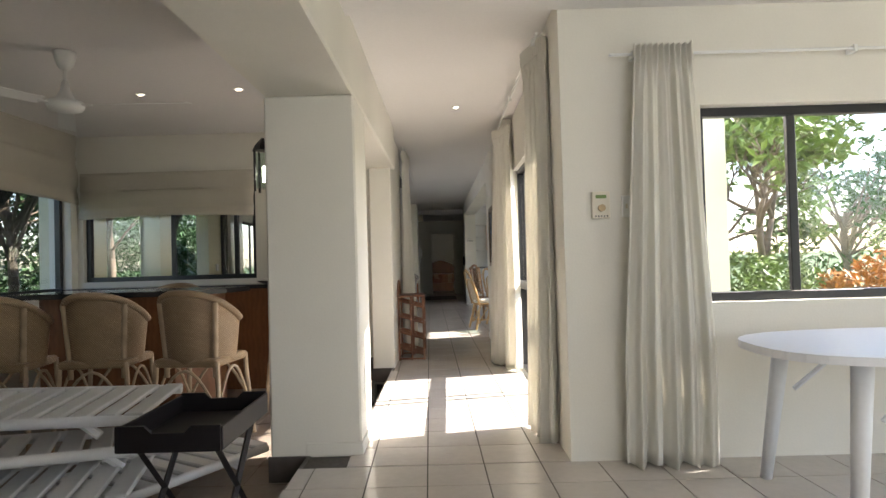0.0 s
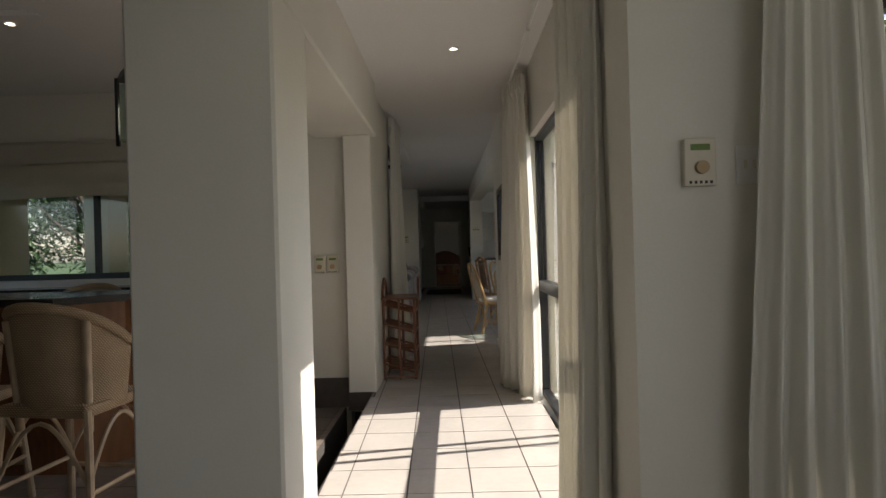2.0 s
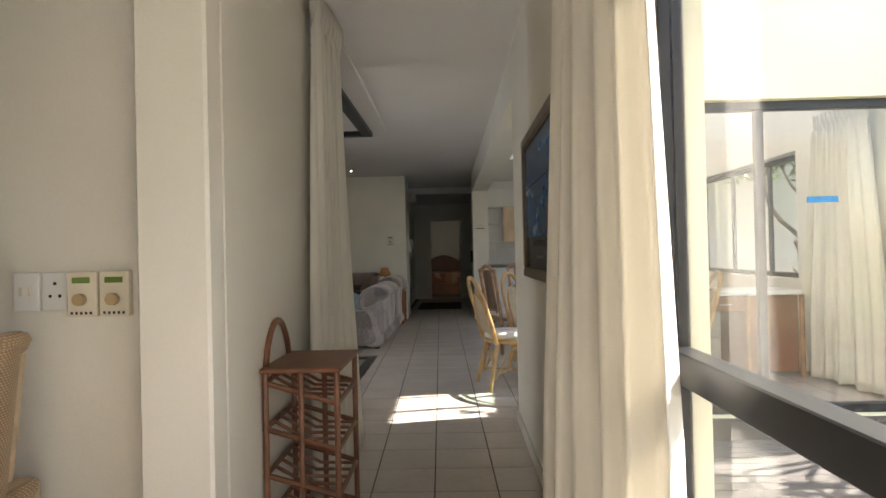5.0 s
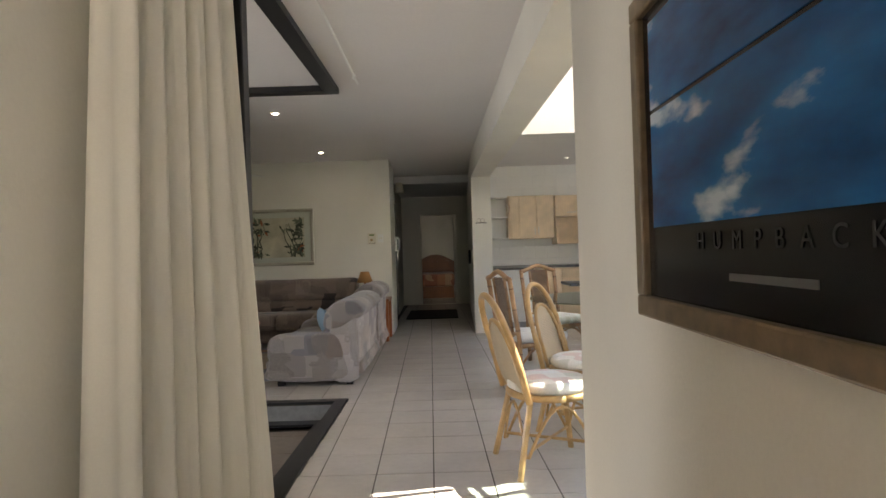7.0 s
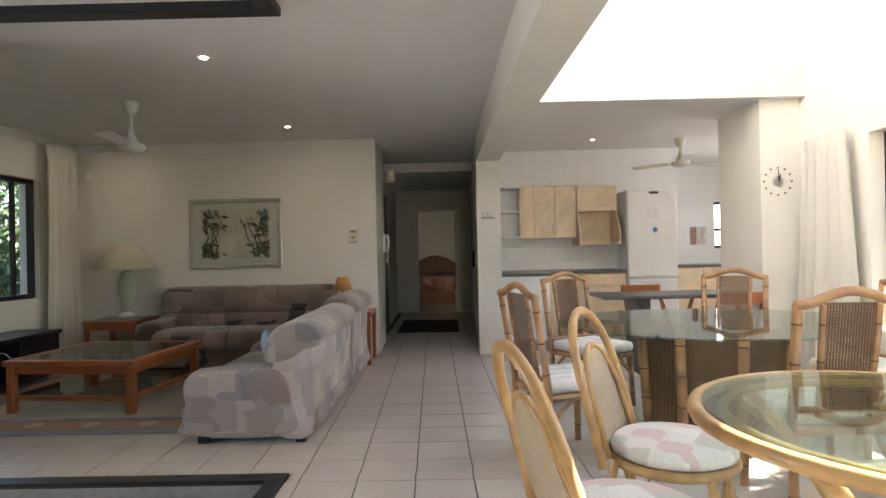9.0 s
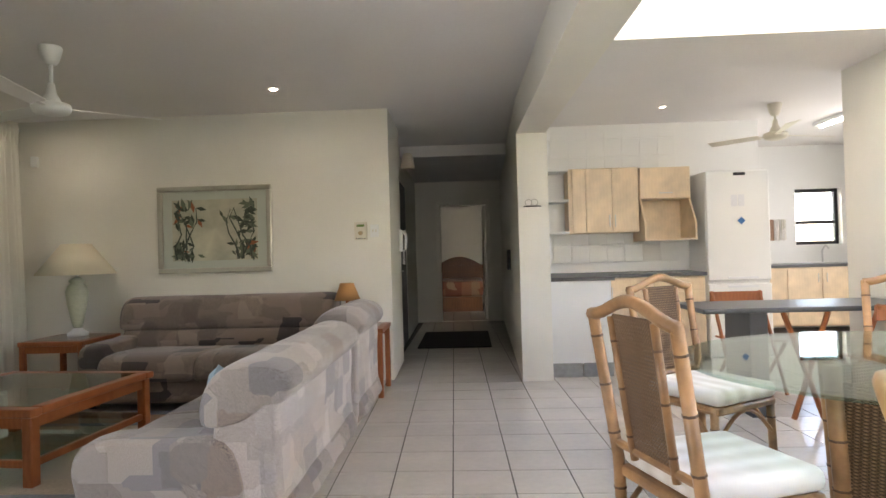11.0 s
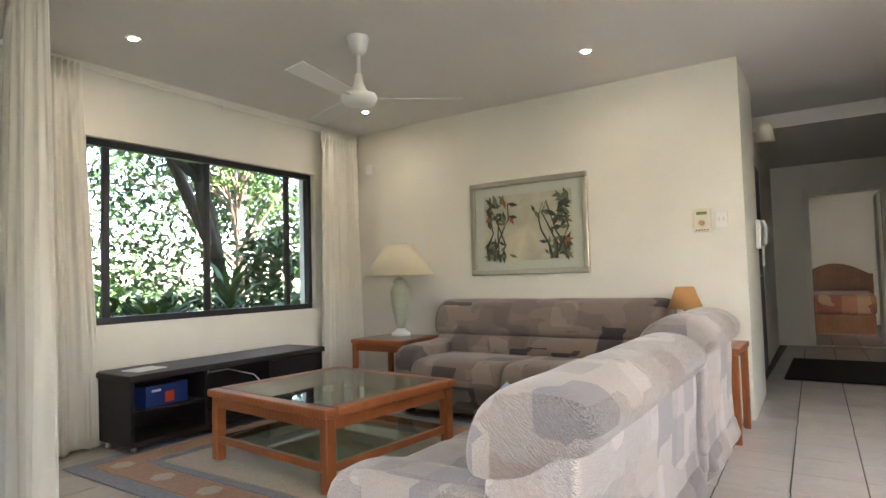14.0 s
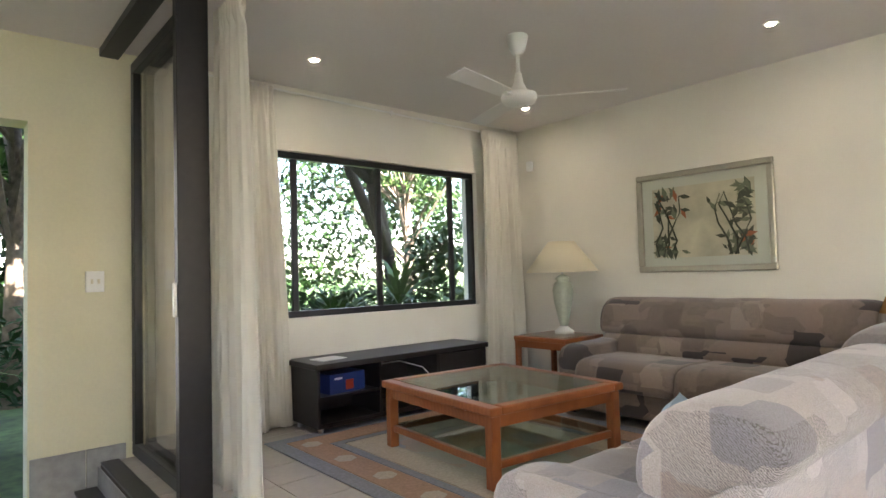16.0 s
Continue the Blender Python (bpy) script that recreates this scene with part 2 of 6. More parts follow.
M_BLACKWOOD = mat("black_brown_wood", (0.014, 0.011, 0.012), 0.42, grain=0.25, scale=20)
M_DESK = wave_mat("desk_wood", (0.2, 0.085, 0.035), (0.235, 0.1, 0.042), 6, 0.35, "X", 0.0, False, 7.0)
M_GRANITE = mat("dark_granite", (0.035, 0.033, 0.034), 0.15, grain=0.6, scale=160)
M_COUNTER = mat("grey_laminate", (0.09, 0.09, 0.09), 0.35, grain=0.3, scale=150)
M_MAPLE = wave_mat("maple_cabinet", (0.72, 0.56, 0.38), (0.745, 0.585, 0.405), 9, 0.35, "X", 0.02, False, 5.0)
M_PLASTIC = mat("white_plastic", (0.75, 0.76, 0.78), 0.4, grain=0.03)
M_STEEL = mat("steel", (0.6, 0.6, 0.6), 0.3, metal=1.0)
M_SILVER = mat("silver_gilt_frame", (0.5, 0.47, 0.4), 0.32, metal=0.9, grain=0.04)
M_SHADE = mat("cream_lamp_shade", (0.74, 0.66, 0.5), 0.9, grain=0.05, scale=200, bump=0.1)
M_TANSHADE = mat("tan_lamp_shade", (0.46, 0.24, 0.09), 0.9, grain=0.08, scale=200)
M_CERAMIC = mat("celadon_ceramic", (0.5, 0.53, 0.42), 0.3, grain=0.08, stain=0.1)
M_BLUE = mat("blue_cushion", (0.25, 0.36, 0.45), 0.95, grain=0.1, scale=60, bump=0.2)
M_BLIND = mat("linen_blind", (0.58, 0.54, 0.46), 0.9, grain=0.05, scale=200, bump=0.1, stain=0.08)
M_IVORY = mat("ivory_plastic", (0.72, 0.67, 0.55), 0.4)
M_DARK = mat("dark_detail", (0.03, 0.03, 0.03), 0.5)
M_DECK = mat("grey_deck_board", (0.13, 0.12, 0.11), 0.75, grain=0.25, scale=14, stain=0.2, obj_random=0.12)
M_LEAF = mat("green_leaf", (0.06, 0.135, 0.028), 0.5, grain=0.5, scale=3, stain=0.5, spec=0.25)
M_LEAF2 = mat("yellow_green_leaf", (0.16, 0.26, 0.05), 0.45, grain=0.4, scale=3)
M_LEAF3 = mat("dark_leaf", (0.03, 0.075, 0.022), 0.5, grain=0.5, scale=3, spec=0.25)
M_CROTON = mat("orange_croton_leaf", (0.5, 0.2, 0.03), 0.45, grain=0.5, scale=6)
M_BARK = mat("bark", (0.2, 0.16, 0.12), 0.9, grain=0.4, scale=12, bump=0.5)
# copy of the bark, colour darkened where sunlit trunks came out too light
M_BARKDARK = mat("darkened_bark", (0.05, 0.042, 0.036), 0.9, grain=0.4, scale=12, bump=0.5)
M_GRASS = mat("lawn", (0.07, 0.12, 0.03), 0.9, grain=0.5, scale=8, bump=0.4, stain=0.3)
M_LAMP = emit_mat("lit_bulb", (1.0, 0.9, 0.72), 6.0)
M_DOWN = emit_mat("lit_halogen", (1.0, 0.88, 0.7), 50.0)
M_TUBE = emit_mat("lit_tube", (1.0, 0.98, 0.95), 3.0)


# ---- mesh helpers ----
def mesh_of(bm, name, material, smooth=False):
    me = bpy.data.meshes.new(name)
    bmesh.ops.recalc_face_normals(bm, faces=bm.faces)
    bm.to_mesh(me)
    bm.free()
    for m in (material if isinstance(material, (list, tuple)) else [material]):
        me.materials.append(m)
    if smooth:
        me.polygons.foreach_set("use_smooth", [True] * len(me.polygons))
    return me


def part(name, bm, material, parent, label="", smooth=False):
    ob = new(name, mesh_of(bm, name, material, smooth))
    ob.parent = parent
    if label:
        ob["label"] = label
    return ob


def thing(name, label, category, at=(0, 0, 0), turn=0, group="", kind=""):
    ob = new(name)
    ob.matrix_basis = pose(*at, 0, 0, turn)
    return tagged(ob, label, category, group, kind)


def struct(name, bm, material, label="", category="", smooth=False):
    ob = new(name, mesh_of(bm, name, material, smooth))
    return tagged(ob, label, category, kind="structure")


def BM():
    return bmesh.new()


def box(bm, x0, x1, y0, y1, z0, z1, bevel=0.0, seg=1):
    r = bmesh.ops.create_cube(bm, size=1)
    for v in r["verts"]:
        v.co = ((x0 + x1) / 2 + v.co.x * (x1 - x0), (y0 + y1) / 2 + v.co.y * (y1 - y0), (z0 + z1) / 2 + v.co.z * (z1 - z0))
    if bevel:
        es = list({e for v in r["verts"] for e in v.link_edges})
        bmesh.ops.bevel(bm, geom=es, offset=bevel, segments=seg, affect="EDGES", profile=0.5)
    return bm


def prism(bm, poly, z0, z1):
    lo = [bm.verts.new((x, y, z0)) for x, y in poly]
    hi = [bm.verts.new((x, y, z1)) for x, y in poly]
    bm.faces.new(lo)
    bm.faces.new(hi)
    n = len(poly)
    for i in range(n):
        bm.faces.new((lo[i], lo[(i + 1) % n], hi[(i + 1) % n], hi[i]))
    return bm


def tube(bm, pts, r, seg=8, r_end=None):
    """A round cane bent along pts."""
    P = [Vector(p) for p in pts]
    rings = []
    up = Vector((0, 0, 1))
    for i, p in enumerate(P):
        d = (P[min(i + 1, len(P) - 1)] - P[max(i - 1, 0)]).normalized()
        a = d.cross(up if abs(d.z) < 0.95 else Vector((1, 0, 0))).normalized()
        b = d.cross(a)
        rr = r if r_end is None else r + (r_end - r) * i / (len(P) - 1)
        rings.append([bm.verts.new(p + (a * math.cos(k * math.tau / seg) + b * math.sin(k * math.tau / seg)) * rr) for k in range(seg)])
    for r0, r1 in zip(rings, rings[1:]):
        for k in range(seg):
            # keep the twist small by matching the nearest vertex
            bm.faces.new((r0[k], r0[(k + 1) % seg], r1[(k + 1) % seg], r1[k]))
    bm.faces.new(rings[0])
    bm.faces.new(rings[-1])
    return bm


def arc(f, n=10):
    return [f(i / n) for i in range(n + 1)]


def lathe(bm, profile, cx=0, cy=0, seg=20):
    rings = []
    for r, z in profile:
        rings.append([bm.verts.new((cx + max(r, 0.0005) * math.cos(k * math.tau / seg), cy + max(r, 0.0005) * math.sin(k * math.tau / seg), z)) for k in range(seg)])
    for r0, r1 in zip(rings, rings[1:]):
        for k in range(seg):
            bm.faces.new((r0[k], r0[(k + 1) % seg], r1[(k + 1) % seg], r1[k]))
    bm.faces.new(rings[0])
    bm.faces.new(rings[-1])
    return bm


def grid_surface(bm, f, nu, nv, thick=0.0):
    """A sheet f(u, v) -> point; with thickness, a closed slab along its normals."""
    P = [[Vector(f(i / nu, j / nv)) for j in range(nv + 1)] for i in range(nu + 1)]
    top = [[bm.verts.new(p) for p in row] for row in P]
    for i in range(nu):
        for j in range(nv):
            bm.faces.new((top[i][j], top[i + 1][j], top[i + 1][j + 1], top[i][j + 1]))
    if thick:
        bot = []
        for i in range(nu + 1):
            row = []
            for j in range(nv + 1):
                du = P[min(i + 1, nu)][j] - P[max(i - 1, 0)][j]
                dv = P[i][min(j + 1, nv)] - P[i][max(j - 1, 0)]
                row.append(bm.verts.new(P[i][j] - du.cross(dv).normalized() * thick))
            bot.append(row)
        for i in range(nu):
            for j in range(nv):
                bm.faces.new((bot[i][j], bot[i][j + 1], bot[i + 1][j + 1], bot[i + 1][j]))
        for i in range(nu):
            bm.faces.new((top[i][0], bot[i][0], bot[i + 1][0], top[i + 1][0]))
            bm.faces.new((top[i][nv], top[i + 1][nv], bot[i + 1][nv], bot[i][nv]))
        for j in range(nv):
            bm.faces.new((top[0][j], top[0][j + 1], bot[0][j + 1], bot[0][j]))
            bm.faces.new((top[nu][j], bot[nu][j], bot[nu][j + 1], top[nu][j + 1]))
    return bm


def wall_with_hole(name, axis, at0, at1, a0, a1, z0, z1, holes, material, label=""):
    """A wall along axis 'x' or 'y' from a0 to a1, between at0 and at1 thick; holes: (b0, b1, c0, c1), not overlapping along the wall."""
    bm = BM()

    def put(p0, p1, q0, q1):
        if p1 - p0 > 1e-4 and q1 - q0 > 1e-4:
            if axis == "x":
                box(bm, p0, p1, at0, at1, q0, q1)
            else:
                box(bm, at0, at1, p0, p1, q0, q1)

    cur = a0
    for b0, b1, c0, c1 in sorted(holes):
        put(cur, b0, z0, z1)
        put(b0, b1, z0, c0)
        put(b0, b1, c1, z1)
        cur = b1
    put(cur, a1, z0, z1)
    bmesh.ops.remove_doubles(bm, verts=bm.verts, dist=0.0005)
    return struct(name, bm, material, label, "wall")


def window(name, axis, at, a0, a1, z0, z1, mullions, transoms=(), frame_w=0.05, depth=0.06, label="black aluminium window", panes=True, category="window"):
    """A glazed frame in a plane x=at (axis 'y') or y=at (axis 'x')."""
    root = tagged(new(name), label, category, kind="structure")

    def put(p0, p1, q0, q1, d=depth, nm="frame_bar"):
        bm = BM()
        if axis == "y":
            box(bm, at - d / 2, at + d / 2, p0, p1, q0, q1, 0.004)
        else:
            box(bm, p0, p1, at - d / 2, at + d / 2, q0, q1, 0.004)
        part(nm, bm, M_ALU, root)

    put(a0, a1, z0, z0 + frame_w)
    put(a0, a1, z1 - frame_w, z1)
    put(a0, a0 + frame_w, z0 + frame_w, z1 - frame_w)
    put(a1 - frame_w, a1, z0 + frame_w, z1 - frame_w)
    for m in mullions:
        put(m - frame_w / 2, m + frame_w / 2, z0 + frame_w, z1 - frame_w, depth * 0.6)
    for z, w in transoms:
        put(a0 + frame_w, a1 - frame_w, z - w / 2, z + w / 2, depth * 0.95, "transom")
    if panes:
        cuts = [a0 + frame_w] + list(mullions) + [a1 - frame_w]
        zs = [z0 + frame_w] + [z for z, _ in transoms] + [z1 - frame_w]
        for c0, c1 in zip(cuts, cuts[1:]):
            for q0, q1 in zip(zs, zs[1:]):
                bm = BM()
                if axis == "y":
                    box(bm, at - 0.003, at + 0.003, c0, c1, q0, q1)
                else:
                    box(bm, c0, c1, at - 0.003, at + 0.003, q0, q1)
                part("pane", bm, M_GLASS, root).visible_shadow = False
    return root


def curtain(label, p0, p1, z0, z1, folds, depth, gather=0.75, lean=(0, 0), seed=1, material=None):
    """A pleated curtain between plan points p0 and p1, gathered towards the top."""
    rnd = random.Random(seed)
    ph = [rnd.uniform(0, 6.28) for _ in range(4)]
    a, b = Vector((*p0, 0)), Vector((*p1, 0))
    d = (b - a)
    nrm = Vector((-d.y, d.x, 0)).normalized()
    mid = (a + b) / 2

    def f(u, v):
        g = gather + (1 - gather) * min(1.0, (1 - v) * 1.35)
        base = mid + (a + d * u - mid) * g
        w = math.sin(u * folds * math.tau + ph[0] + 0.9 * math.sin(u * 5 + ph[2]) + 0.5 * math.sin(v * 3 + ph[1])) + 0.3 * math.sin(u * folds * 2.7 * math.tau + ph[2] + v)
        amp = depth * (0.45 + 0.55 * (1 - v)) * (0.75 + 0.45 * math.sin(u * 8 + ph[1]) * math.sin(u * 3 + v * 1.5 + ph[3]))
        if v > 0.96:
            w = math.sin(u * folds * 2 * math.tau)
            amp = depth * 0.5
        o = base + nrm * (w * amp + 0.3 * depth * math.sin(u * 4 + v * 2 + ph[3]) * (1 - v))
        o += Vector((lean[0], lean[1], 0)) * (1 - v) ** 2
        o.z = z0 + (z1 - z0) * v + (0.012 * math.sin(u * folds * math.tau * 0.6 + ph[3]) if v == 0 else 0)
        return o

    root = thing("curtain", label, "curtain")
    part("drape", grid_surface(BM(), f, int(folds * 16), 26, 0.004), material or M_CURTAIN, root, smooth=True)
    hd = BM()
    for i in range(int(folds * 2) + 1):
        p = Vector(f(min(1, (i + 0.25) / (folds * 2)), 0.985))
        tube(hd, [p + Vector((0, 0, -0.05)), p + Vector((0, 0, 0.05))], 0.008, 6)
    part("pinch_pleats", hd, M_CURTAIN, root)
    return root


# ---- structure ----
H = 2.6
# corridor and rooms: floors
bm = BM()
box(bm, -0.28, 7.0, -4.0, 3.0, -0.2, -0.006)
box(bm, -0.02, 1.62, 3.0, 5.93, -0.2, -0.006)
box(bm, -0.02, 1.62, 5.93, 8.0, -0.2, -0.006)
box(bm, -0.1, 6.2, 8.0, 10.66, -0.2, -0.006)
box(bm, -4.0, 6.2, 10.66, 19.5, -0.2, -0.006)
box(bm, -0.6, 2.2, 19.5, 23.0, -0.2, -0.006)
floor_main = struct("floor", bm, M_GROUT, "raised floor of beige glazed tiles with dark grout", "floor")
bm = BM()
box(bm, -3.7, -0.28, -4.0, 6.0, -0.4, -0.156)
floor_bar = struct("floor_bar", bm, M_GROUT, "lower floor of brown tiles", "floor")
bm = BM()
box(bm, -4.0, -0.1, 6.1, 10.66, -0.4, -0.186)
floor_patio = struct("floor_patio", bm, M_GROUT, "covered patio floor of grey tiles", "floor")
bm = BM()
box(bm, -0.284, -0.262, -4.0, 3.01, -0.15, -0.002)
box(bm, -0.03, -0.012, 3.5, 5.81, -0.15, -0.002)
struct("step_riser", bm, M_DARKTILE, "dark slate step edge", "step")
# ceilings
bm = BM()
box(bm, -0.5, 7.0, -4.0, 2.79, 2.53, 2.9)
struct("ceiling_start", bm, M_CEIL, "white plaster ceiling", "ceiling")
bm = BM()
box(bm, -3.7, -0.5, -4.0, 5.93, H, 2.9)
struct("ceiling_bar", bm, M_CEIL, "white plaster ceiling", "ceiling")
bm = BM()
prism(bm, [(-0.5, 2.79), (1.62, 2.79), (1.62, 8.09), (1.22, 8.09), (1.12, 14.43), (1.12, 16.6), (-4.0, 16.6), (-4.0, 6.1), (-0.5, 6.1)], H, 2.9)
struct("ceiling_corridor", bm, M_CEIL, "white plaster ceiling", "ceiling")
bm = BM()
prism(bm, [(-4.0, 16.6), (1.3, 16.6), (1.3, 19.3), (2.2, 19.3), (2.2, 23.2), (-4.0, 23.2)], 2.46, 2.9)
struct("ceiling_hall", bm, M_CEIL, "lower white hall ceiling", "ceiling")
bm = BM()
prism(bm, [(1.12, 13.02), (6.4, 13.02), (6.4, 18.2), (1.12, 18.2)], H, 2.9)
struct("ceiling_kitchen", bm, M_CEIL, "white plaster kitchen ceiling", "ceiling")
bm = BM()
box(bm, 0.9, 1.5, 7.9, 13.2, 4.3, 4.5)
box(bm, 3.2, 4.6, 7.9, 13.2, 4.3, 4.5)
box(bm, 1.5, 3.2, 7.9, 9.4, 4.3, 4.5)
box(bm, 1.5, 3.2, 12.8, 13.2, 4.3, 4.5)
# roof opening added out of view so sun brightens the void walls
rt = tagged(new("window_10"), "added unseen glazed skylight that brightens the dining room", "skylight", kind="structure")
for yy in (9.4, 10.53, 11.66):
    part("pane", box(BM(), 1.5, 3.2, yy, yy + 1.13, 4.4, 4.41), M_GLASS, rt).visible_shadow = False
    part("frame_bar", box(BM(), 1.5, 3.2, yy, yy + 0.04, 4.36, 4.44), M_WHITE, rt)
struct("ceiling_dining", bm, M_CEIL, "high white dining ceiling", "ceiling")
# start room
wall_with_hole("wall_start", "x", 2.79, 3.0, 1.236, 7.0, -0.2, 2.9, [(2.02, 3.9, 0.86, 1.97)], M_WALL, "cream painted wall with a window")
window("window_1", "x", 2.9, 2.02, 3.9, 0.86, 1.97, [2.58, 3.2], label="black aluminium sliding window")
wall_with_hole("wall_start_east", "y", 5.2, 5.4, -4.0, 2.79, -0.2, 2.9, [(-1.6, 1.6, 0.05, 2.2)], M_WALL, "cream painted wall")
bm = BM()
box(bm, -3.7, 7.0, -4.2, -4.0, -0.4, 2.9)
struct("wall_south", bm, M_WALL, "cream painted wall", "wall")
# unseen wall added to keep the start room's lamp off the bar
bm = BM()
box(bm, -0.48, 0.0, -4.0, 0.15, -0.4, 2.15)
struct("wall_bar_light_stop", bm, M_WALL, "cream painted wall", "wall")
# column, beams
bm = BM()
box(bm, -0.5, 0.042, 3.01, 3.5, -0.16, 2.15, 0.012)
struct("column_1", bm, M_WALL, "cream plastered column", "column")
bm = BM()
box(bm, -0.285, 0.05, 3.0, 3.012, 0.0, 0.075, 0.003)
box(bm, 0.04, 0.052, 3.012, 3.5, 0.0, 0.075, 0.003)
struct("baseboard_column", bm, M_WALL, "painted skirting", "skirting")
bm = BM()
box(bm, -0.512, -0.285, 2.998, 3.012, -0.15, 0.0)
struct("baseboard_column_low", bm, M_DARKTILE, "dark tile skirting", "skirting")
bm = BM()
box(bm, -0.5, 0.042, -4.0, 5.93, 2.15, 2.9, 0.012)
struct("beam_1", bm, M_WALL, "cream plastered beam", "beam")
bm = BM()
box(bm, -0.235, 0.0, 5.81, 5.935, -0.05, 2.15, 0.01)
box(bm, -0.235, 0.0, 5.935, 7.2, -0.2, H, 0.006)
struct("wall_corridor_west", bm, M_WALL, "cream painted corridor wall", "wall")
bm = BM()
box(bm, -0.238, -0.03, 5.8, 5.812, -0.15, 0.0)
box(bm, -3.4, -0.238, 5.918, 5.93, -0.15, 0.1)
struct("baseboard_bar", bm, M_DARKTILE, "dark tile skirting", "skirting")
# bar room walls
wall_with_hole("wall_bar_north", "x", 5.93, 6.1, -3.7, -0.235, -0.4, 2.9, [(-3.4, -1.5, 1.0, 2.15)], M_WALL, "cream painted wall with window")
window("window_2", "x", 6.02, -3.4, -1.5, 1.0, 2.15, [-2.44, -1.74], label="black aluminium window behind the bar")
wall_with_hole("wall_bar_west", "y", -3.7, -3.46, -4.0, 5.93, -0.4, 2.9, [(3.2, 5.82, 0.9, 2.15)], M_WALL, "cream painted wall with window")
window("window_3", "y", -3.58, 3.2, 5.82, 0.9, 2.15, [4.5], label="black aluminium window of the bar room")
# corridor east side
for nm, b in (("wall_corridor_jamb", (1.236, 1.47, 3.0, 3.26, -0.2, 2.6)), ("wall_corridor_lintel", (1.3, 1.47, 3.26, 5.64, 2.05, 2.6)), ("wall_corridor_sill", (1.3, 1.47, 3.26, 5.64, -0.2, 0.0)), ("wall_corridor_east", (1.19, 1.47, 5.64, 8.08, -0.2, 2.6))):
    struct(nm, box(BM(), *b), M_WALL, "cream painted wall beside the tall window", "wall")
struct("wall_courtyard_west", box(box(BM(), 1.422, 1.476, 5.625, 5.64, 0.0, 2.05), 1.47, 1.476, 5.64, 8.08, -0.2, 3.3), M_YELLOW, "pale yellow courtyard face of the corridor wall", "wall")
struct("wall_courtyard_south", box(BM(), 1.47, 6.4, 3.0, 3.006, -0.2, 0.86), M_YELLOW, "pale yellow courtyard wall under the window", "wall")
bm = BM()
box(bm, 1.178, 1.19, 5.8, 8.08, 0.0, 0.075, 0.003)
struct("baseboard_corridor", bm, M_WALL, "painted skirting", "skirting")
window("window_4", "y", 1.38, 3.26, 5.64, 0.0, 2.05, [4.456, 4.59], [(0.865, 0.085)], frame_w=0.036, depth=0.07, label="tall black aluminium sliding window with mid rail")
# beam along the living room, hall column
bm = BM()
prism(bm, [(1.2, 8.08), (1.5, 8.08), (1.36, 14.43), (1.09, 14.43)], 2.28, 2.9)
struct("beam_2", bm, M_WALL, "white plastered beam", "beam")
bm = BM()
prism(bm, [(1.09, 14.43), (1.37, 14.43), (1.37, 15.7), (1.4, 19.3), (1.2, 19.3)], -0.2, H)
struct("wall_hall_east", bm, M_WALL, "white plastered column and hall wall", "wall")
struct("wall_living_north", box(BM(), -4.0, -0.12, 14.58, 14.78, -0.2, H), M_WALL, "cream painted living room wall", "wall")
for nm, pl, z0 in (
    ("wall_hall_west", [(-0.32, 14.78), (-0.12, 14.78), (-0.14, 15.6), (-0.34, 15.6)], -0.2),
    ("wall_hall_jamb", [(-0.4, 15.6), (-0.2, 15.6), (-0.2, 15.75), (-0.4, 15.75)], -0.2),
    ("wall_hall_lintel", [(-0.44, 15.75), (-0.22, 15.75), (-0.26, 17.3), (-0.46, 17.3)], 2.15),
    ("wall_hall_far", [(-0.46, 17.3), (-0.26, 17.3), (-0.3, 19.3), (-0.5, 19.3)], -0.2),
):
    struct(nm, prism(BM(), pl, z0, H), M_WALL, "cream painted hall wall", "wall")
wall_with_hole("wall_hall_end", "x", 19.3, 19.45, -0.5, 1.6, -0.2, 2.6, [(0.13, 0.93, -0.0, 2.04)], M_WALL, "cream hall end wall")
# living window wall and patio
wall_with_hole("wall_living_west", "y", -4.0, -3.78, 10.3, 14.58, -0.4, 2.9, [(11.8, 13.95, 0.8, 2.1)], M_WALL, "cream painted wall with a wide window")
window("window_5", "y", -3.86, 11.8, 13.95, 0.8, 2.1, [12.02, 12.82, 13.66], label="wide black aluminium living room window")
bm = BM()
box(bm, -3.782, -3.776, 10.3, 10.95, -0.186, 2.6)
box(bm, -4.0, -3.776, 10.29, 10.3, -0.186, 2.6)
struct("wall_patio_north", bm, M_YELLOW, "pale yellow patio wall", "wall")
bm = BM()
box(bm, -4.0, -3.78, 6.1, 10.29, 2.08, 2.9)
box(bm, -4.0, -3.7, 6.1, 6.9, -0.4, 2.08)
box(bm, -4.0, -3.7, 8.3, 8.75, -0.4, 2.08)
struct("wall_patio_west", bm, M_YELLOW, "pale yellow patio pillars and lintel", "wall")
bm = BM()
box(bm, -3.7, -0.24, 6.1, 6.12, -0.186, 0.98)
box(bm, -3.7, -3.42, 6.1, 6.12, 0.98, 2.6)
box(bm, -1.48, -0.24, 6.1, 6.12, 0.98, 2.6)
box(bm, -3.42, -1.48, 6.1, 6.12, 2.17, 2.6)
struct("wall_patio_south", bm, M_YELLOW, "pale yellow patio wall", "wall")
for k, (y0, y1) in enumerate(((10.3, 10.58), (10.584, 10.8))):
    bm = BM()
    box(bm, -3.774, -3.762, y0, y1, -0.186, 0.1, 0.002)
    struct("baseboard_patio", bm, M_GREYTILE, "grey tile skirting", "skirting")
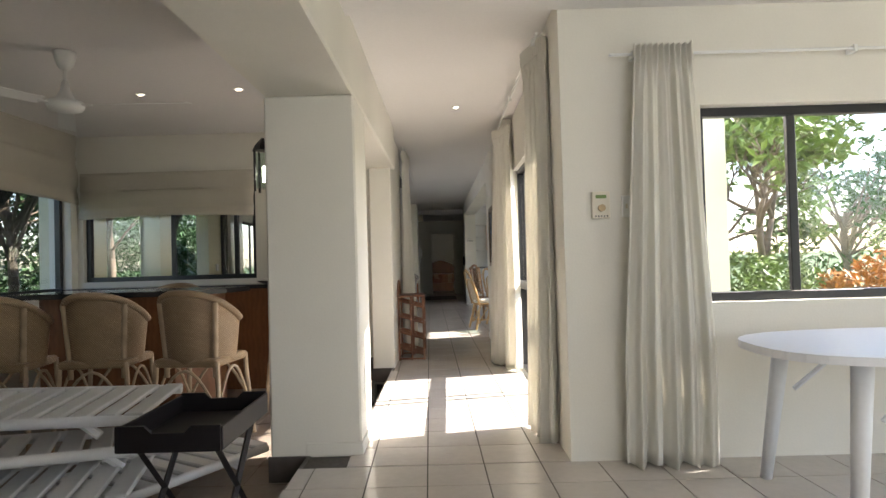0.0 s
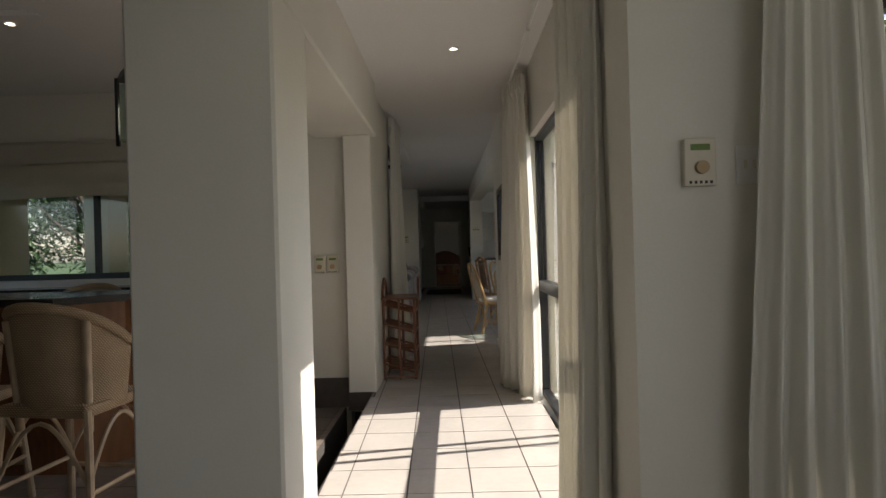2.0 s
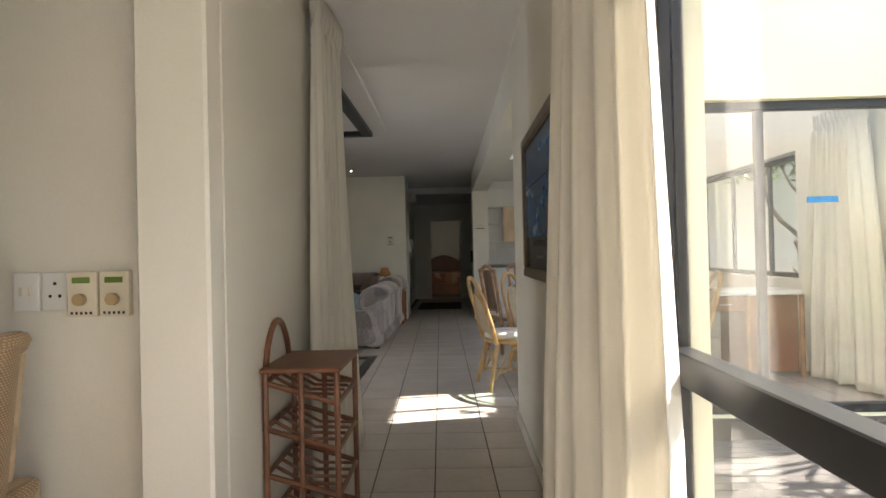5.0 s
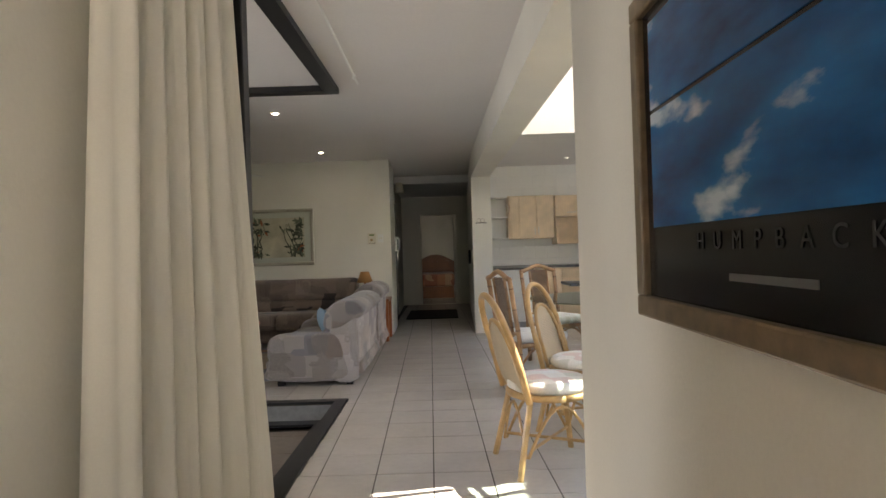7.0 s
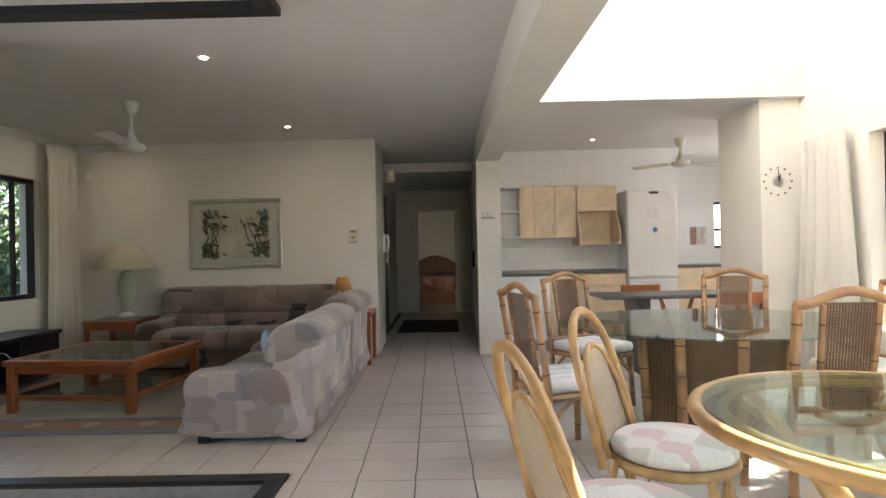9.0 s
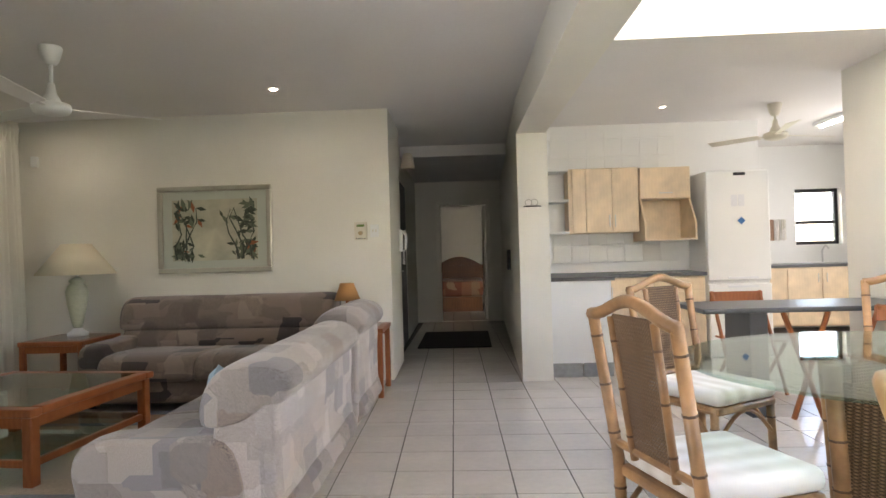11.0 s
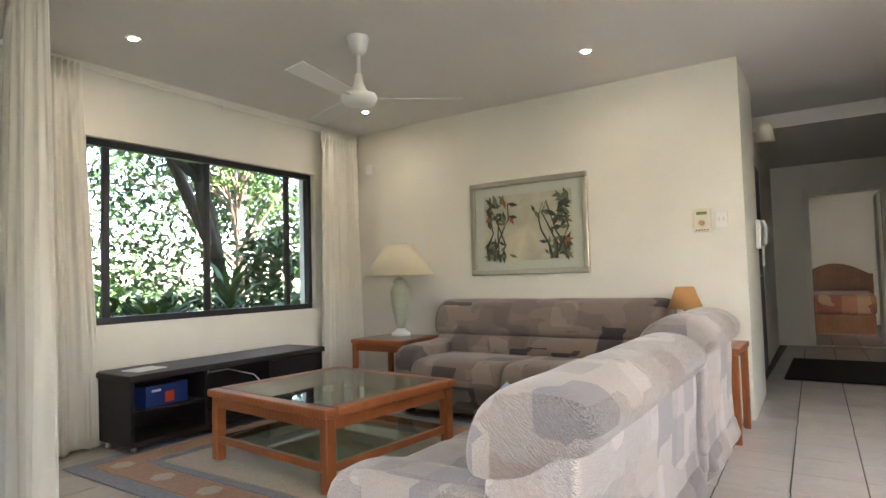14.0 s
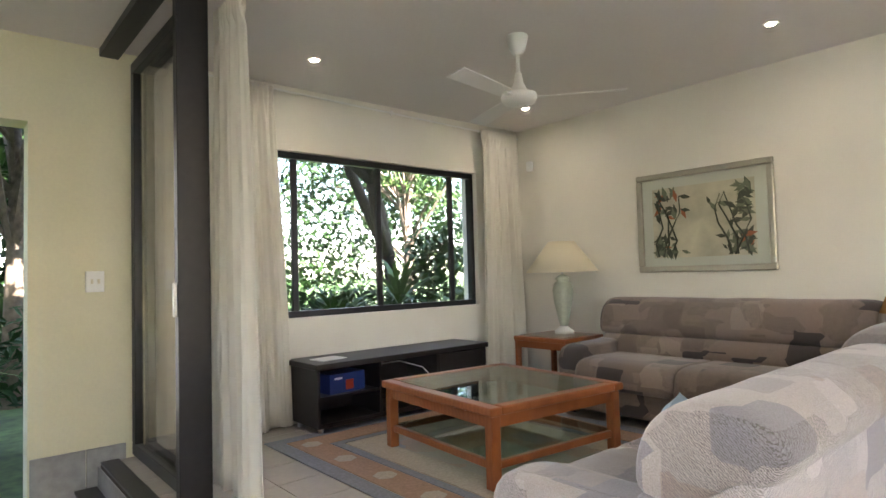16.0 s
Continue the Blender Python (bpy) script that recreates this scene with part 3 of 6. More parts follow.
# sliding door tracks, floor and ceiling
for zz0, zz1, nm, w in ((-0.01, 0.012, "door_track_floor", 0.1), (2.55, 2.612, "door_track_ceiling", 0.11)):
    bm = BM()
    box(bm, -0.16 - w, -0.16, 7.2, 10.66, zz0, zz1, 0.003)
    box(bm, -3.78, -0.16, 10.66, 10.66 + w, zz0, zz1, 0.003)
    if zz0 < 1:
        box(bm, -0.4, -0.275, 7.2, 10.58, -0.15, -0.13, 0.003)
        box(bm, -3.78, -0.275, 10.52, 10.64, -0.15, -0.13, 0.003)
    struct(nm, bm, M_ALU, "black aluminium sliding door track", "door track")
bm = BM()
box(bm, -0.262, -0.258, 7.2, 10.66, -0.186, -0.012)
box(bm, -3.78, -0.26, 10.645, 10.65, -0.186, -0.012)
struct("step_patio", bm, M_GREYTILE, "grey tiled patio step", "step")


def slider(name, axis, at, a0, a1):
    root = window(name, axis, at, a0, a1, 0.02, 2.53, [], frame_w=0.075, depth=0.05, label="black aluminium sliding glass door, slid open", category="door")
    return root


slider("door_1", "x", 10.86, -3.76, -2.76)
slider("door_2", "x", 10.93, -3.74, -2.72)
slider("door_3", "y", -0.2, 7.22, 8.52)
slider("door_4", "y", -0.26, 7.22, 8.47)
bm = BM()
box(bm, -2.72, -2.66, 10.8, 10.96, 0.0, 2.6, 0.004)
struct("trim_door_post", bm, M_BLACKWOOD, "dark door post", "post")
bm = BM()
box(bm, -2.705, -2.68, 10.785, 10.802, 0.93, 1.1, 0.003)
struct("trim_door_latch", bm, M_STEEL, "steel latch plate", "latch")
# dining and kitchen shell
wall_with_hole("wall_dining_south", "x", 8.08, 8.3, 1.47, 4.72, -0.2, 3.3, [(1.52, 4.08, 0.0, 2.2)], M_YELLOW, "pale yellow wall over glass doors")
wall_with_hole("wall_dining_south_upper", "x", 8.08, 8.3, 1.47, 4.72, 3.3, 4.4, [(2.5, 3.85, 3.48, 4.2)], M_YELLOW, "pale yellow upper wall with a high window")
window("window_11", "x", 8.15, 2.5, 3.85, 3.48, 4.2, [3.2], label="high black aluminium window")
window("window_6", "x", 8.19, 1.52, 4.08, 0.0, 2.2, [2.94], frame_w=0.06, depth=0.08, label="black aluminium sliding glass doors of the dining room")
wall_with_hole("wall_dining_south_inner", "x", 8.3, 8.306, 1.47, 4.1, 2.21, 4.3, [(2.5, 3.85, 3.48, 4.2)], M_WALL, "white upper wall")
for sx in (2.34, 3.38):
    sk = thing("glass_sticker", "blue marker strip stuck on the glass door", "sticker", (sx, 8.186, 1.5))
    part("strip", box(BM(), -0.11, 0.11, -0.0015, 0.0015, -0.022, 0.022), mat("blue_strip", (0.03, 0.25, 0.55), 0.4, grain=0.4, scale=30), sk)
wall_with_hole("wall_dining_east", "y", 4.1, 4.4, 8.3, 13.1, -0.2, 4.4, [(8.6, 9.7, 2.9, 3.9), (9.75, 12.2, 0.85, 2.1)], M_WALL, "white wall with windows")
window("window_7", "y", 4.25, 9.75, 12.2, 0.85, 2.1, [10.5, 11.35], label="black aluminium window of the dining room")
window("window_8", "y", 4.25, 8.6, 9.7, 2.9, 3.9, [9.15], label="high clerestory window")
bm = BM()
box(bm, 1.2, 4.4, 13.0, 13.02, 2.6, 4.3)
box(bm, 1.0, 1.2, 8.0, 13.02, 2.9, 4.3)
box(bm, 1.0, 1.62, 7.9, 8.08, 2.9, 4.3)
struct("wall_void", bm, M_WALL, "white upper walls over the dining room", "wall")
bm = BM()
box(bm, 3.72, 4.4, 13.1, 13.25, -0.2, 2.6)
box(bm, 3.72, 3.86, 13.25, 13.95, -0.2, 2.6)
box(bm, 6.2, 6.4, 13.1, 18.2, -0.2, 2.6)
box(bm, 4.4, 6.4, 13.1, 13.25, -0.2, 2.6)
struct("wall_kitchen_east", bm, M_WALL, "white painted wall", "wall")
bm = BM()
box(bm, 1.37, 3.9, 15.72, 15.9, -0.2, 2.6)
struct("wall_kitchen_north", bm, M_WHITE, "white tiled kitchen wall", "wall")
wall_with_hole("wall_scullery", "x", 17.6, 17.8, 3.7, 6.4, -0.2, 2.6, [(5.3, 5.95, 1.18, 1.98)], M_WHITE, "white scullery wall with window")
window("window_9", "x", 17.72, 5.3, 5.95, 1.18, 1.98, [], [(1.5, 0.05)], label="black scullery window")
bm = BM()
box(bm, 3.7, 3.9, 15.9, 17.6, -0.2, 2.6)
struct("wall_scullery_west", bm, M_WHITE, "white wall", "wall")
# bedroom beyond the hall
bm = BM()
box(bm, -0.7, -0.5, 19.45, 23.2, -0.2, 2.6)
box(bm, -0.7, 2.2, 23.0, 23.2, -0.2, 2.6)
box(bm, -2.2, -0.5, 15.0, 15.2, -0.2, 2.6)
box(bm, -2.4, -2.2, 14.8, 18.6, -0.2, 2.6)
box(bm, -2.2, -0.5, 18.4, 18.6, -0.2, 2.6)
struct("wall_bedroom", bm, M_WALL, "cream bedroom walls", "wall")
wall_with_hole("wall_bedroom_east", "y", 2.0, 2.2, 19.45, 23.2, -0.2, 2.6, [], M_WALL, "cream bedroom wall with a window")
# added unseen storey over the bar, patio and living rooms, shading the west garden
bm = BM()
box(bm, -4.0, -3.78, -4.2, 23.2, 2.902, 5.2)
box(bm, 0.78, 0.98, -4.2, 23.2, 2.902, 5.2)
box(bm, -3.78, 0.78, -4.2, -4.0, 2.902, 5.2)
box(bm, -3.78, 0.78, 23.0, 23.2, 2.902, 5.2)
box(bm, -4.2, 0.98, -4.4, 23.4, 5.2, 5.4)
struct("wall_shade_storey", bm, M_YELLOW, "pale yellow added storey that shades the west garden", "wall")
# outside ground
bm = BM()
box(bm, -400, 400, -400, 400, -1.2, -0.45)
struct("ground", bm, M_GRASS, "garden ground", "ground")
# solid dark sheet, its colour standing in for shade between the boards
bm = BM()
box(bm, 1.62, 8.0, 3.0, 8.08, -0.4, -0.16)
struct("deck_base", bm, M_DARK, "near-black sheet painting the shade between the deck boards", "deck")


# ---- curtains and rails ----
curtain("full-length cream pleated curtain beside the window", (1.53, 2.66), (2.02, 2.66), 0.01, 2.27, 5, 0.045, 0.62, (-0.02, 0), 1)
curtain("cream curtain drawn back at the corridor window", (1.23, 3.06), (1.12, 3.5), 0.01, 2.5, 6, 0.04, 0.85, (-0.02, 0), 2)
curtain("cream curtain hanging at the far side of the corridor window", (1.29, 5.34), (1.09, 5.96), 0.01, 2.5, 5, 0.045, 0.65, (-0.02, 0), 3)
curtain("cream curtain drawn back at the patio doors", (0.06, 6.88), (0.1, 7.7), 0.01, 2.56, 7, 0.05, 0.62, (0.04, 0), 4)
curtain("cream living room curtain beside the television unit", (-3.68, 11.3), (-3.68, 11.86), 0.02, 2.54, 5, 0.05, 0.7, (0, 0.04), 5)
curtain("cream living room curtain in the corner", (-3.66, 13.9), (-3.66, 14.46), 0.02, 2.52, 5, 0.05, 0.85, (0, 0), 6)
curtain("cream curtain against the dark door post", (-2.9, 11.04), (-2.28, 11.04), 0.02, 2.56, 5, 0.045, 0.6, (0.03, 0), 7)
curtain("cream dining room curtain", (3.98, 8.42), (3.98, 9.4), 0.02, 2.3, 6, 0.05, 0.7, (0, 0), 8)
curtain("cream curtain near the kitchen opening", (4.0, 12.2), (4.0, 13.0), 0.02, 2.15, 5, 0.05, 0.7, (0, 0), 9)


def rail(label, p, q):
    root = thing("curtain_rail", label, "curtain rail")
    part("track", tube(BM(), [p, q], 0.009, 8), M_WHITE, root)
    for k in (0.05, 0.5, 0.95):
        c = Vector(p).lerp(Vector(q), k)
        part("bracket", box(BM(), c.x - 0.012, c.x + 0.012, c.y - 0.012, c.y + 0.06 if abs(q[0] - p[0]) > abs(q[1] - p[1]) else c.y + 0.012, c.z - 0.02, c.z + 0.02, 0.003), M_WHITE, root)


rail("white curtain rail over the window", (1.5, 2.72, 2.24), (4.2, 2.72, 2.24))
rail("white curtain rail in the corridor", (1.16, 3.05, 2.5), (1.16, 5.95, 2.5))
rail("white ceiling curtain rail at the patio doors", (0.06, 6.9, 2.585), (0.02, 10.6, 2.585))
rail("white curtain rail over the living room window", (-3.7, 11.25, 2.54), (-3.7, 14.5, 2.5))


# ---- fixtures ----
M_TAN = mat("tan_plastic", (0.45, 0.33, 0.18), 0.5)
def downlight(x, y, z, glow):
    root = thing("downlight", "small recessed white ceiling downlight, switched on", "downlight", (x, y, z), group="ceiling downlights")
    part("trim_ring", lathe(BM(), [(0.026, -0.001), (0.042, -0.002), (0.042, -0.008), (0.028, -0.008), (0.026, -0.001)], seg=18), M_WHITE, root)
    part("bulb", lathe(BM(), [(0.0, -0.006), (0.016, -0.005), (0.022, -0.001), (0.0, -0.0005)], seg=14), glow, root, "lit bulb")


for dx, dy, dz in ((0.71, 5.1, H), (-1.1, 4.33, H), (-1.95, 4.4, H), (-2.78, 4.36, H), (-0.92, 11.55, H), (-0.96, 13.8, H), (-3.15, 11.84, H), (-3.11, 13.96, H), (2.6, 14.95, H), (0.6, 0.6, 2.53)):
    downlight(dx, dy, dz, M_DOWN if dx < -0.9 and dy > 10 else M_LAMP)


def ceiling_fan(x, y, z, turn, label, drop=0.42, tint=M_WHITE, reach=0.5):
    root = thing("ceiling_fan", label, "ceiling fan", (x, y, z), turn)
    part("canopy", lathe(BM(), [(0.065, 0), (0.07, -0.01), (0.05, -0.09), (0.03, -0.12), (0.0, -0.12)]), tint, root, smooth=True)
    part("rod", tube(BM(), [(0, 0, -0.1), (0, 0, -drop + 0.1)], 0.012, 8), tint, root)
    part("bell", lathe(BM(), [(0.02, -drop + 0.16), (0.03, -drop + 0.1), (0.055, -drop + 0.05), (0.06, -drop + 0.03)]), tint, root, smooth=True)
    part("motor", lathe(BM(), [(0.05, -drop + 0.04), (0.11, -drop + 0.025), (0.115, -drop), (0.1, -drop - 0.03), (0.05, -drop - 0.045), (0.0, -drop - 0.048)]), tint, root, smooth=True)
    for k in range(3):
        a = k * math.tau / 3
        bm = BM()
        box(bm, 0.1, 0.17, -0.02, 0.02, -drop - 0.004, -drop + 0.004, 0.002)
        grid_surface(bm, lambda u, v: (0.15 + reach * u, (v - 0.5) * (0.09 + 0.03 * u), -drop + 0.006 + (v - 0.5) * 0.025), 6, 3, 0.004)
        ob = part("blade", bm, tint, root)
        ob.matrix_basis = pose(0, 0, 0, 0, 0, math.degrees(a))


ceiling_fan(-1.94, 3.4, H, 2, "white three-bladed ceiling fan over the bar room", 0.36, M_WHITE, 0.66)
ceiling_fan(-2.04, 12.67, H, 40, "white three-bladed ceiling fan over the living room", 0.4)
ceiling_fan(3.72, 15.0, H, 15, "cream ceiling fan in the kitchen", 0.32, M_IVORY)
root = thing("strip_light", "white fluorescent strip light, switched on", "ceiling light", (4.75, 15.4, H))
part("housing", box(BM(), -0.06, 0.06, -0.65, 0.65, -0.04, 0, 0.005), M_WHITE, root)
part("tube", tube(BM(), [(0, -0.6, -0.055), (0, 0.6, -0.055)], 0.016, 8), M_TUBE, root, "lit fluorescent tube")


def wall_plate(name, label, category, x, y, z, w, h, face, knob=None, material=M_WHITE, depth=0.012, group=""):
    """A small fitting on a wall; face: the way it looks, in degrees round z (0: towards -y)."""
    root = thing(name, label, category, (x, y, z), face, group)
    part("plate", box(BM(), -w / 2, w / 2, -depth, 0, -h / 2, h / 2, min(0.005, depth * 0.3), 2), material, root)
    if knob == "dial":
        part("dial", tube(BM(), [(0, -depth, -h * 0.12), (0, -depth - 0.02, -h * 0.12)], 0.02, 14), M_TAN, root, "round tan dial")
        for i in range(5):
            part("vent_slot", box(BM(), -w * 0.36 + i * w * 0.16, -w * 0.28 + i * w * 0.16, -depth - 0.001, -depth + 0.002, -h * 0.45, -h * 0.39), M_DARK, root)
        part("scale", box(BM(), -w * 0.3, w * 0.3, -depth - 0.001, -depth + 0.002, h * 0.24, h * 0.37), M_LEAF2, root, "yellow-green scale strip")
    elif knob == "socket":
        for sx, sz in ((0, 0.2), (-0.18, -0.12), (0.18, -0.12)):
            part("pin_hole", tube(BM(), [(sx * w, -depth - 0.001, sz * h), (sx * w, -depth + 0.002, sz * h)], 0.006, 8), M_DARK, root)
    elif knob == "switch":
        for sx in (-0.18, 0.18):
            part("rocker", box(BM(), (sx - 0.07) * w, (sx + 0.07) * w, -depth - 0.004, -depth, -0.1 * h, 0.12 * h, 0.002), M_IVORY, root)
    return root


wall_plate("thermostat", "ivory wall thermostat with a round dial", "thermostat", 1.44, 2.79, 1.42, 0.1, 0.15, 0, "dial", M_IVORY, 0.03)
wall_plate("light_switch", "white light switch beside the curtain", "switch", 1.6, 2.79, 1.41, 0.08, 0.12, 0, "switch")
wall_plate("thermostat", "ivory wall thermostat with a round dial", "thermostat", -0.36, 5.93, 1.07, 0.1, 0.15, 0, "dial", M_IVORY, 0.03, "bar thermostats")
wall_plate("thermostat", "ivory wall thermostat with a round dial", "thermostat", -0.47, 5.93, 1.07, 0.1, 0.15, 0, "dial", M_IVORY, 0.03, "bar thermostats")
wall_plate("light_switch", "white light switch above the bar stools", "switch", -0.67, 5.93, 1.08, 0.09, 0.13, 0, "switch")
wall_plate("wall_socket", "white round-pin wall socket above the stools", "socket", -0.57, 5.93, 1.08, 0.09, 0.13, 0, "socket")
wall_plate("wall_socket", "white double wall socket high on the wall", "socket", -0.82, 5.93, 1.85, 0.13, 0.13, 0, "socket")
wall_plate("wall_socket", "white wall socket behind the table lamp", "socket", -1.2, 5.93, 1.02, 0.13, 0.09, 0, "socket")
wall_plate("thermostat", "grey air conditioner control on the living room wall", "thermostat", -0.4, 14.58, 1.43, 0.12, 0.17, 0, "dial", M_IVORY, 0.03)
wall_plate("light_switch", "white light switch near the hall", "switch", -0.27, 14.58, 1.43, 0.08, 0.12, 0, "switch")
wall_plate("light_switch", "white outdoor switch on the yellow wall", "switch", -3.774, 10.63, 1.12, 0.1, 0.13, 90, "switch", M_WHITE, 0.03)
wall_plate("motion_sensor", "small white alarm sensor in the corner", "sensor", -3.6, 14.57, 2.2, 0.06, 0.1, 20, None, M_WHITE, 0.05)

# lantern on the column
root = thing("wall_lantern", "dark metal wall lantern with glass sides, lit", "lantern", (-0.5, 3.2, 1.72))
part("back_plate", box(BM(), -0.015, 0, -0.05, 0.05, -0.12, 0.2, 0.003), M_BLACKWOOD, root)
part("glass_box", box(BM(), -0.1, -0.03, -0.04, 0.04, -0.1, 0.12), M_TGLASS, root)
part("bulb", tube(BM(), [(-0.06, 0, -0.06), (-0.06, 0, 0.04)], 0.012, 8), M_LAMP, root)
for sx in (-0.105, -0.025):
    for sy in (-0.045, 0.045):
        part("corner_bar", box(BM(), sx - 0.006, sx + 0.006, sy - 0.006, sy + 0.006, -0.12, 0.14), M_BLACKWOOD, root)
part("roof", lathe(BM(), [(0.07, 0.14), (0.05, 0.18), (0.01, 0.22), (0.0, 0.22)], -0.065, 0, 4), M_BLACKWOOD, root)


# ---- roman blinds ----
def roman_blind(label, axis, at, a0, a1, z0, z1):
    root = thing("roman_blind", label, "blind")

    def f(u, v):
        a = a0 + (a1 - a0) * u
        z = z1 + (z0 - z1) * v + (0.03 * math.sin(u * math.pi) if v > 0.4 else 0)
        off = 0.02 + 0.03 * abs(math.sin(v * math.pi * 2.5)) * (v > 0.3) + 0.008 * math.sin(u * 7 + v * 9)
        return (at + off, a, z) if axis == "y" else (a, at - off, z)

    part("fabric", grid_surface(BM(), f, 16, 24, 0.004), M_BLIND, root, smooth=True)
    bm = BM()
    if axis == "y":
        box(bm, at, at + 0.03, a0, a1, z1 - 0.02, z1 + 0.01)
    else:
        box(bm, a0, a1, at - 0.03, at, z1 - 0.02, z1 + 0.01)
    part("head_rail", bm, M_BLIND, root)


roman_blind("linen roman blind half lowered over the bar window", "x", 5.92, -3.4, -1.5, 1.68, 2.18)
roman_blind("linen roman blind half lowered on the side wall", "y", -3.45, 3.1, 5.86, 1.85, 2.6)


# ---- bar room furniture ----
def bar_stool():
    root = thing("bar_stool", "woven pale cane bar stool with a curved back", "bar stool", group="cane stools round the bar")
    # faces +y; seat height 0.62
    part("seat", box(BM(), -0.24, 0.24, -0.22, 0.24, 0.58, 0.64, 0.02, 2), M_CANE, root)

    def shell(u, v):
        a = math.pi * (1.02 + 0.96 * u)
        w = 0.25 + 0.02 * v
        side = abs(u - 0.5) * 2
        z = 0.6 + v * (0.5 - 0.2 * side ** 2.2)
        return (w * math.cos(a) * (1 + 0.06 * v), 0.06 + (0.28 + 0.05 * v) * math.sin(a), z)

    part("backrest", grid_surface(BM(), shell, 28, 10, 0.014), M_CANE, root, "tightly woven cane shell", True)
    rim = [Vector(shell(i / 28, 1.0)) + Vector((0, 0, 0.006)) for i in range(29)]
    part("top_rim", tube(BM(), rim, 0.025, 8), M_CANE, root, "wrapped cane rim", True)
    for u in (0.22, 0.78):
        post = [Vector(shell(u, v)) + Vector((0, -0.014, 0)) for v in (0.0, 0.35, 0.7, 0.98)]
        part("back_post", tube(BM(), [post[0] + Vector((0, 0, -0.1))] + post, 0.02, 8), M_CANEFRAME, root, "pale smooth cane pole", True)
    for sx in (-1, 1):
        for sy, yy in ((-1, -0.2), (1, 0.22)):
            part("leg", tube(BM(), [(sx * 0.23, yy, 0.62), (sx * 0.235, yy, 0.5), (sx * 0.27, yy + sy * 0.04, 0.0)], 0.018, 8), M_CANEFRAME, root)
            part("arch_brace", tube(BM(), arc(lambda k: (sx * 0.24, (-0.2 + 0.42 * k), 0.3 + 0.26 * math.sin(k * math.pi)), 10), 0.011, 6), M_CANEFRAME, root) if sy > 0 else None
    for yy in (-0.22, 0.24):
        part("arch_brace", tube(BM(), arc(lambda k: (-0.24 + 0.48 * k, yy, 0.28 + 0.28 * math.sin(k * math.pi)), 10), 0.011, 6), M_CANEFRAME, root)
        part("stretcher", tube(BM(), [(-0.255, yy, 0.2), (0.255, yy, 0.2)], 0.012, 6), M_CANEFRAME, root)
    for sx in (-1, 1):
        part("stretcher", tube(BM(), [(sx * 0.255, -0.22, 0.24), (sx * 0.255, 0.25, 0.24)], 0.012, 6), M_CANEFRAME, root)
    return root


stool = bar_stool()
stool.matrix_basis = pose(-1.25, 3.85, -0.15, 0, 0, -8)
for sx, sy, rz in ((-1.98, 3.9, 4), (-2.66, 3.8, 8), (-0.78, 5.6, 96), (-0.77, 4.95, 86), (-2.15, 5.3, 185)):
    copy_thing(stool, pose(sx, sy, -0.15, 0, 0, rz))

root = thing("bar_counter", "dark granite bar counter on a wooden base", "bar counter")
part("base", prism(BM(), [(-2.9, 4.5), (-1.75, 4.5), (-1.5, 4.75), (-1.5, 5.0), (-2.9, 5.0)], -0.15, 0.9), M_DESK, root, "red-brown wooden panel base")
part("top", prism(BM(), [(-3.1, 4.35), (-1.7, 4.35), (-1.38, 4.7), (-1.3, 5.1), (-3.1, 5.1)], 0.9, 0.945), M_GRANITE, root, "polished granite top")
root = thing("back_counter", "dark granite shelf along the bar window", "counter")
part("top", box(BM(), -3.4, -0.95, 5.56, 5.915, 0.9, 0.94, 0.006), M_GRANITE, root)
part("base", box(BM(), -3.3, -1.25, 5.66, 5.915, -0.15, 0.9), M_DESK, root)


def small_lamp(x, y, z):
    root = thing("table_lamp", "small wooden table lamp with a tan shade", "lamp", (x, y, z))
    part("stem", lathe(BM(), [(0.065, 0), (0.065, 0.02), (0.02, 0.035), (0.018, 0.1), (0.026, 0.13), (0.016, 0.2), (0.02, 0.23), (0.0, 0.24)]), M_TEAK, root, smooth=True)
    part("shade", lathe(BM(), [(0.115, 0.22), (0.06, 0.37), (0.057, 0.37), (0.11, 0.22)], seg=24), M_TANSHADE, root, "tan fabric shade", True)


small_lamp(-1.02, 5.78, 0.94)
root = thing("shell_dish", "dark dish of pale shells on the bar", "dish", (-1.28, 5.7, 0.94))
part("dish", lathe(BM(), [(0.06, 0), (0.12, 0.02), (0.14, 0.035), (0.12, 0.03), (0.0, 0.012)]), M_BLACKWOOD, root, smooth=True)
for i in range(7):
    part("shell", lathe(BM(), [(0.0, 0.02), (0.03, 0.035), (0.02, 0.055), (0.0, 0.06)], 0.06 * math.cos(i * 0.9), 0.06 * math.sin(i * 0.9), 8), M_FLORAL, root, smooth=True)

# butler tray on folding legs
root = thing("tray_table", "black-brown wooden butler tray on crossed folding legs", "tray table", (-0.61, 2.28, -0.15), 90)
bm = BM()
box(bm, -0.31, 0.31, -0.22, 0.22, 0.52, 0.535)
part("tray_base", bm, M_BLACKWOOD, root)
for sy in (-1, 1):
    part("long_side", box(BM(), -0.31, 0.31, sy * 0.22 - 0.008, sy * 0.22 + 0.008, 0.52, 0.62, 0.003), M_BLACKWOOD, root)
